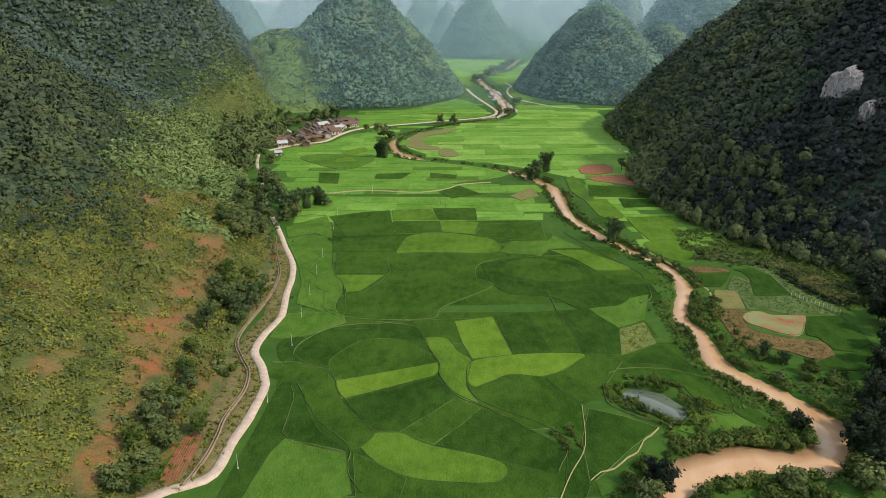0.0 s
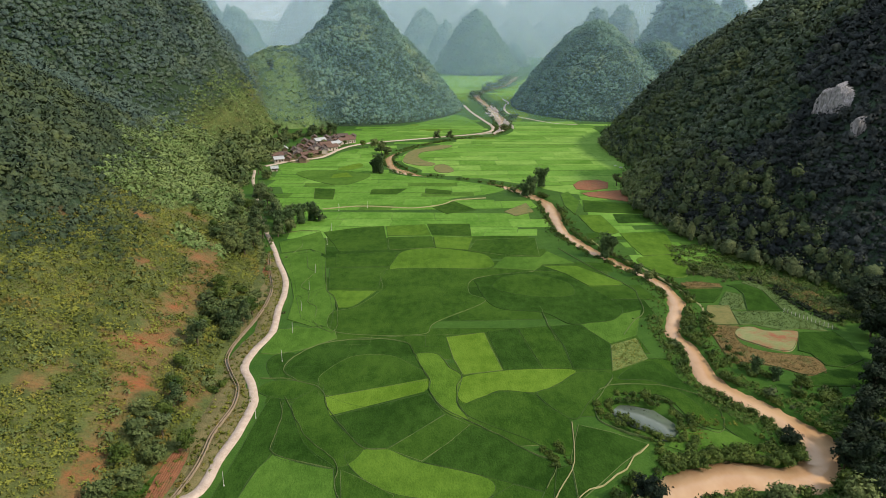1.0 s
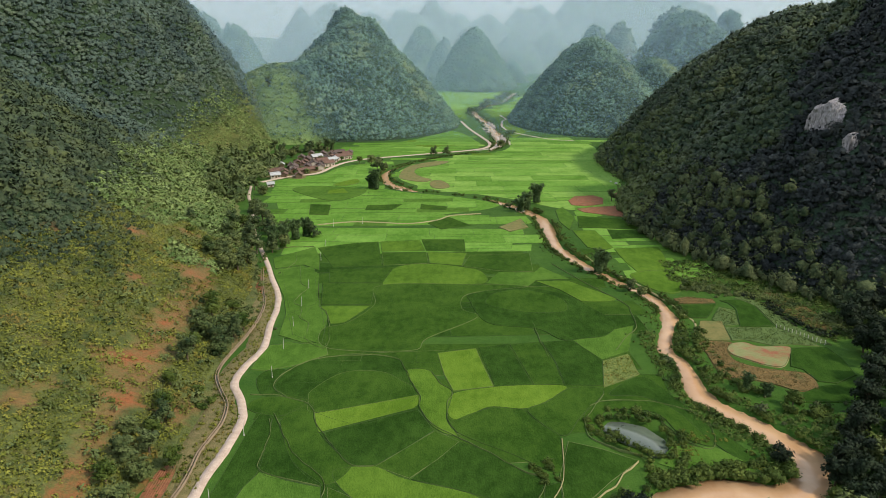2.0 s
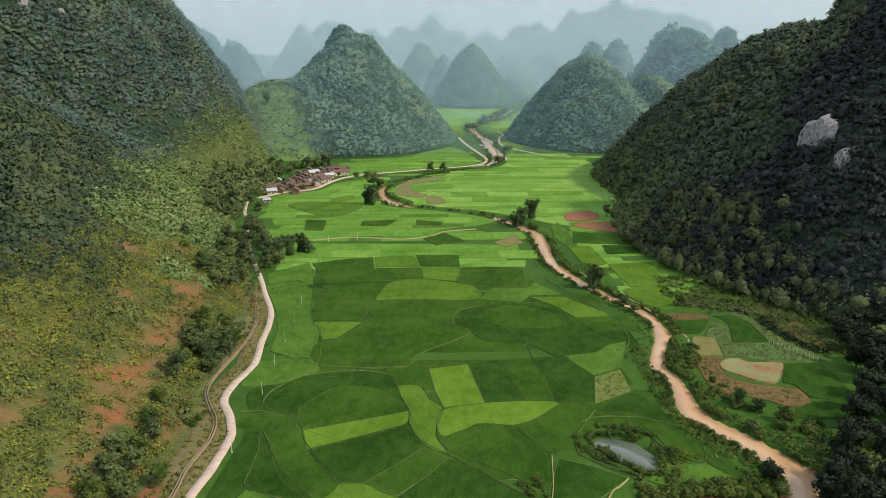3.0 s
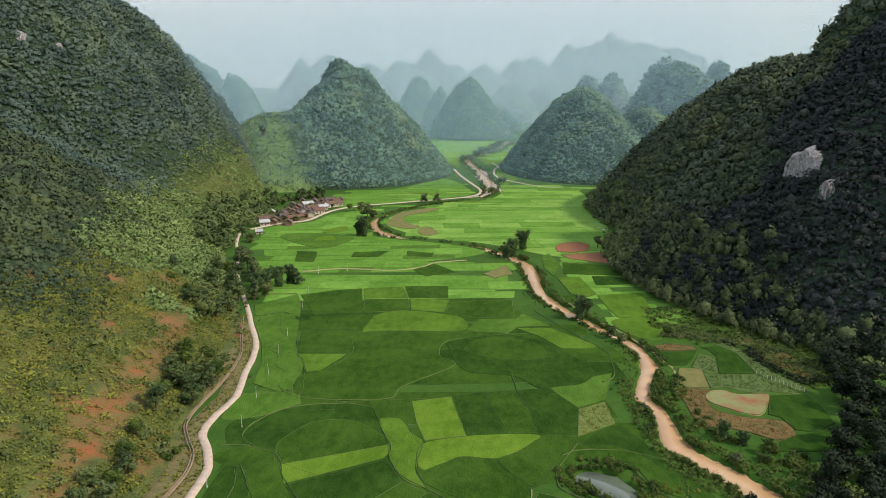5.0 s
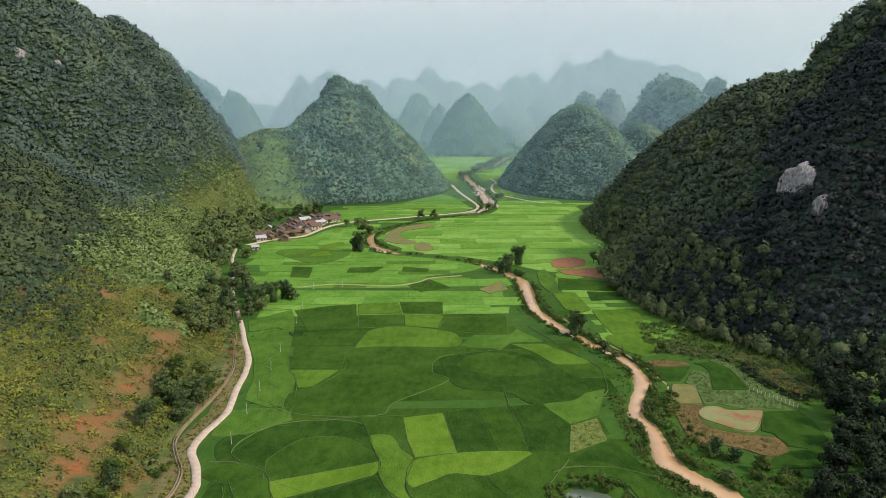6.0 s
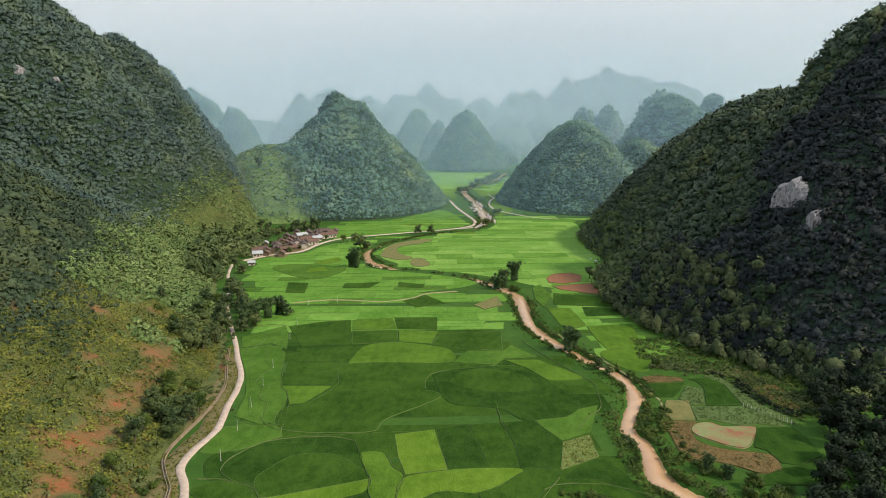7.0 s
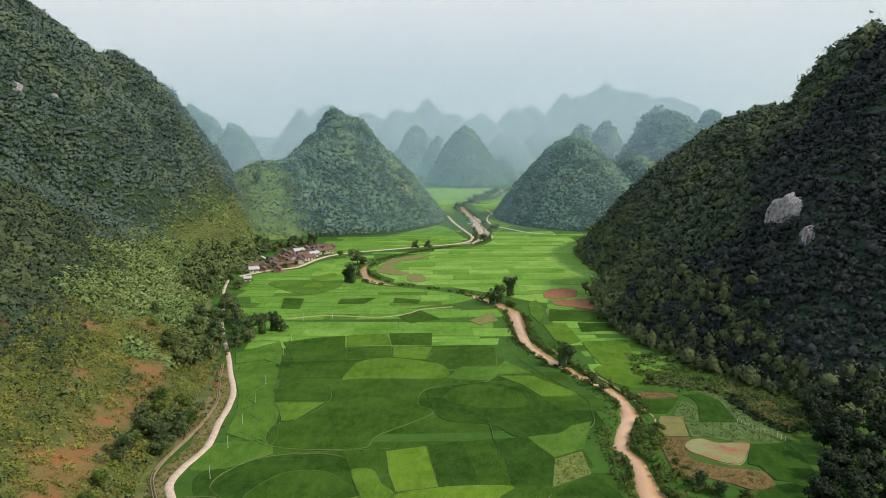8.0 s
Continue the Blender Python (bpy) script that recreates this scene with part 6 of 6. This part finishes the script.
for x, y, turn, w, d, high, roof_mat, wall_mat in [(-107.5, 444, 20, 5, 4, 2.4, SHEET, PLASTER), (-112, 476, 28, 8, 6, 3.0, SHEET, PLASTER), (-106.5, 480, 30, 7, 5, 2.8, TILE_RED, TIMBER), (-103, 496, 30, 10, 6.5, 3.2, TILE, TIMBER),
        (-106, 511, 34, 10, 7, 3.2, TILE, PLASTER), (-107, 530, 32, 11, 7, 3.2, TILE_RED, TIMBER), (-96, 512, 34, 11, 7, 3.2, TILE, TIMBER), (-94, 526, 36, 12, 7, 3.4, TILE, PLASTER), (-103, 548, 36, 11, 7, 3.3, TILE, TIMBER),
        (-90, 540, 36, 11, 7, 3.3, TILE_RED, PLASTER), (-98, 562, 34, 11, 7, 3.3, SHEET, PLASTER), (-86, 513, 40, 10, 6, 3.2, TILE, PLASTER), (-83, 528, 40, 11, 6.5, 3.4, TILE_RED, PLASTER), (-88, 556, 38, 12, 7, 3.4, TILE, PLASTER),
        (-95, 578, 34, 11, 7, 3.3, TILE, TIMBER), (-83, 546, 40, 9, 6, 3.2, SHEET, PLASTER), (-79, 560, 42, 10, 6.5, 3.6, TILE_RED, PLASTER), (-73, 566, 42, 8, 6, 3.6, TILE_RED, PLASTER), (-110, 560, 30, 10, 6.5, 3.2, TILE, TIMBER), (-106, 582, 30, 9, 6, 3.2, TILE, TIMBER),
        (-118, 522, 26, 8, 6, 3.0, SHEET, TIMBER), (-84, 572, 38, 9, 6, 3.2, TILE, PLASTER)]:
    roofs = {TILE: "dark weathered tile", TILE_RED: "reddish-brown tile", SHEET: "pale grey sheet"}[roof_mat]
    w, d, turn = 0.80 * w, 0.72 * d, (-80 if wall_mat == TIMBER or roof_mat == TILE else turn) + turns.uniform(-8, 8)
    build_house(x, y, turn, w, d, high, roof_mat, wall_mat, "village farmhouse with a %s roof and %s walls" % (roofs, "dusty plaster" if wall_mat == PLASTER else "timber"))


tagged(new("village_yard", ribbon("village_yard", spread([(-108, 476), (-101, 500), (-97, 530), (-94, 560), (-90, 588)], 3.0), 27, 0.10, 1.5, VERGE, wobble=0.3)), "trodden earth yards between the village houses", "yard", kind="structure")
extra = random.Random(11)
taken = [ob.location.copy() for ob in scene.objects if ob.name.startswith("house")]
for _ in range(400):
    if len(taken) > 46:
        break
    t = extra.random()
    spot = Vector((-105 + 20 * t + extra.uniform(-13, 12), 482 + 104 * t + extra.uniform(-8, 8), 0))
    far_off = near_line(np.array([spot.x]), np.array([spot.y]), VILLAGE_ROAD)[0][0] > 7
    if far_off and min((spot - q.xy.to_3d()).length for q in taken) > 6.2:
        taken.append(spot)
        roof_mat = extra.choice([TILE, TILE, TILE_RED, TILE_RED, SHEET])
        roofs = {TILE: "dark weathered tile", TILE_RED: "reddish-brown tile", SHEET: "pale grey sheet"}[roof_mat]
        build_house(spot.x, spot.y, extra.choice((33, -80, -80)) + extra.uniform(-8, 8), extra.uniform(5.5, 9), extra.uniform(3.6, 4.8), extra.uniform(2.4, 3.2), roof_mat, TIMBER, "small village outbuilding with a %s roof" % roofs)
for x, y in ((-98, 483), (-93, 494), (-88, 505), (-108, 486), (-81, 536), (-104, 524), (-86, 564), (-76, 553), (-101, 489), (-99, 504), (-112, 500), (-92, 548), (-111, 540), (-101, 570), (-90, 566), (-78, 572)):
    plant(extra.choice("cd"), x, y, extra.uniform(0.5, 0.7), "leafy tree between the village houses")


# ---- bare limestone faces ----
def rock_face(name, label, height, cy, cz, wide, high, seed, mat=ROCK, side=(100, 330), out=-1):
    """A fluted bare cliff standing a little proud of the slope, with ragged edges and deep vertical grooves."""
    ys, zs = np.linspace(cy - wide * 0.6, cy + wide * 0.6, 84), np.linspace(cz - high * 0.65, cz + high * 0.65, 56)
    gy, gz = np.meshgrid(ys, zs)
    side = np.linspace(*side, 460)
    hx = height(side[None, :], ys[:, None])
    gx = np.stack([np.interp(gz[:, k], np.maximum.accumulate(hx[k]) + np.arange(460) * 1e-4, side) for k in range(len(ys))], 1)
    u = (gy - cy) / wide * 2
    head = 1 - 0.55 * u**2 + 0.35 * hash_noise(gy, 0 * gy, 3.2, seed)
    foot = -0.85 + 0.35 * u + 0.45 * hash_noise(gy, 0 * gy, 2.4, seed + 1)
    v = (gz - cz) / high * 2
    rag = np.maximum.reduce([v - head, foot - v, np.abs(u) - 1 + 0.25 * hash_noise(gz, 0 * gz, 3, seed + 4)]) + 0.12 * hash_noise(gy, gz, 1.6, seed + 5)
    gx = 0.22 * gx + 0.78 * gx[len(zs) // 2][None, :]
    flute = np.abs(hash_noise(gy, gz * 0.10, 1.7, seed + 2))
    gx = gx + out * (2.4 * np.clip(-rag * 5, -1, 1) + 2.6 * flute + 0.7 * hash_noise(gy, gz, 1.3, seed + 3))
    idx = np.arange(gx.size).reshape(gx.shape)
    f = np.stack([idx[:-1, :-1], idx[1:, :-1], idx[1:, 1:], idx[:-1, 1:]], -1).reshape(-1, 4)
    f = f[rag.ravel()[f].max(1) < 0.05]
    return tagged(new(name, mesh_from(name, np.c_[gx.ravel(), gy.ravel(), gz.ravel()], f, mat)), label, "cliff")


rock_face("rock_face", "bare pale grey-white limestone cliff with dark streaks", east_height, 292, 56.5, 16, 17, 3)
rock_face("rock_face", "small pale limestone outcrop among the trees", east_height, 272, 49, 3.6, 10, 9)
for cy, cz, wide, high, seed in ((506, 129, 3.2, 12, 5), (519, 124, 2.6, 8, 6)):
    rock_face("rock_face", "small white limestone scar high on the wooded slope", west_height, cy, cz, wide, high, seed, side=(-150, -420), out=1)


# ---- white sheeting at the forest edge ----
def crumpled_sheet(x, y, size, seed):
    u = np.linspace(-1, 1, 9)
    gx, gy = np.meshgrid(u * size, u * size * 0.6)
    z = 0.5 + 0.35 * hash_noise(gx * 3, gy * 3, 1.6, seed) + 0.25 * (1 - np.hypot(gx, gy) / size)
    idx = np.arange(81).reshape(9, 9)
    f = np.stack([idx[:-1, :-1], idx[:-1, 1:], idx[1:, 1:], idx[1:, :-1]], -1).reshape(-1, 4)
    top = np.c_[gx.ravel() + x, gy.ravel() + y, z.ravel()]
    low = top - np.array([0, 0, 0.45])
    me = mesh_from("white_tarpaulin", np.concatenate([top, low]), np.concatenate([f, f[:, ::-1] + 81]), CONC)
    return tagged(new("white_tarpaulin", me), "small crumpled white tarpaulin at the forest edge", "tarpaulin")


crumpled_sheet(119.5, 459, 0.9, 1)
crumpled_sheet(121.5, 452, 1.2, 2)
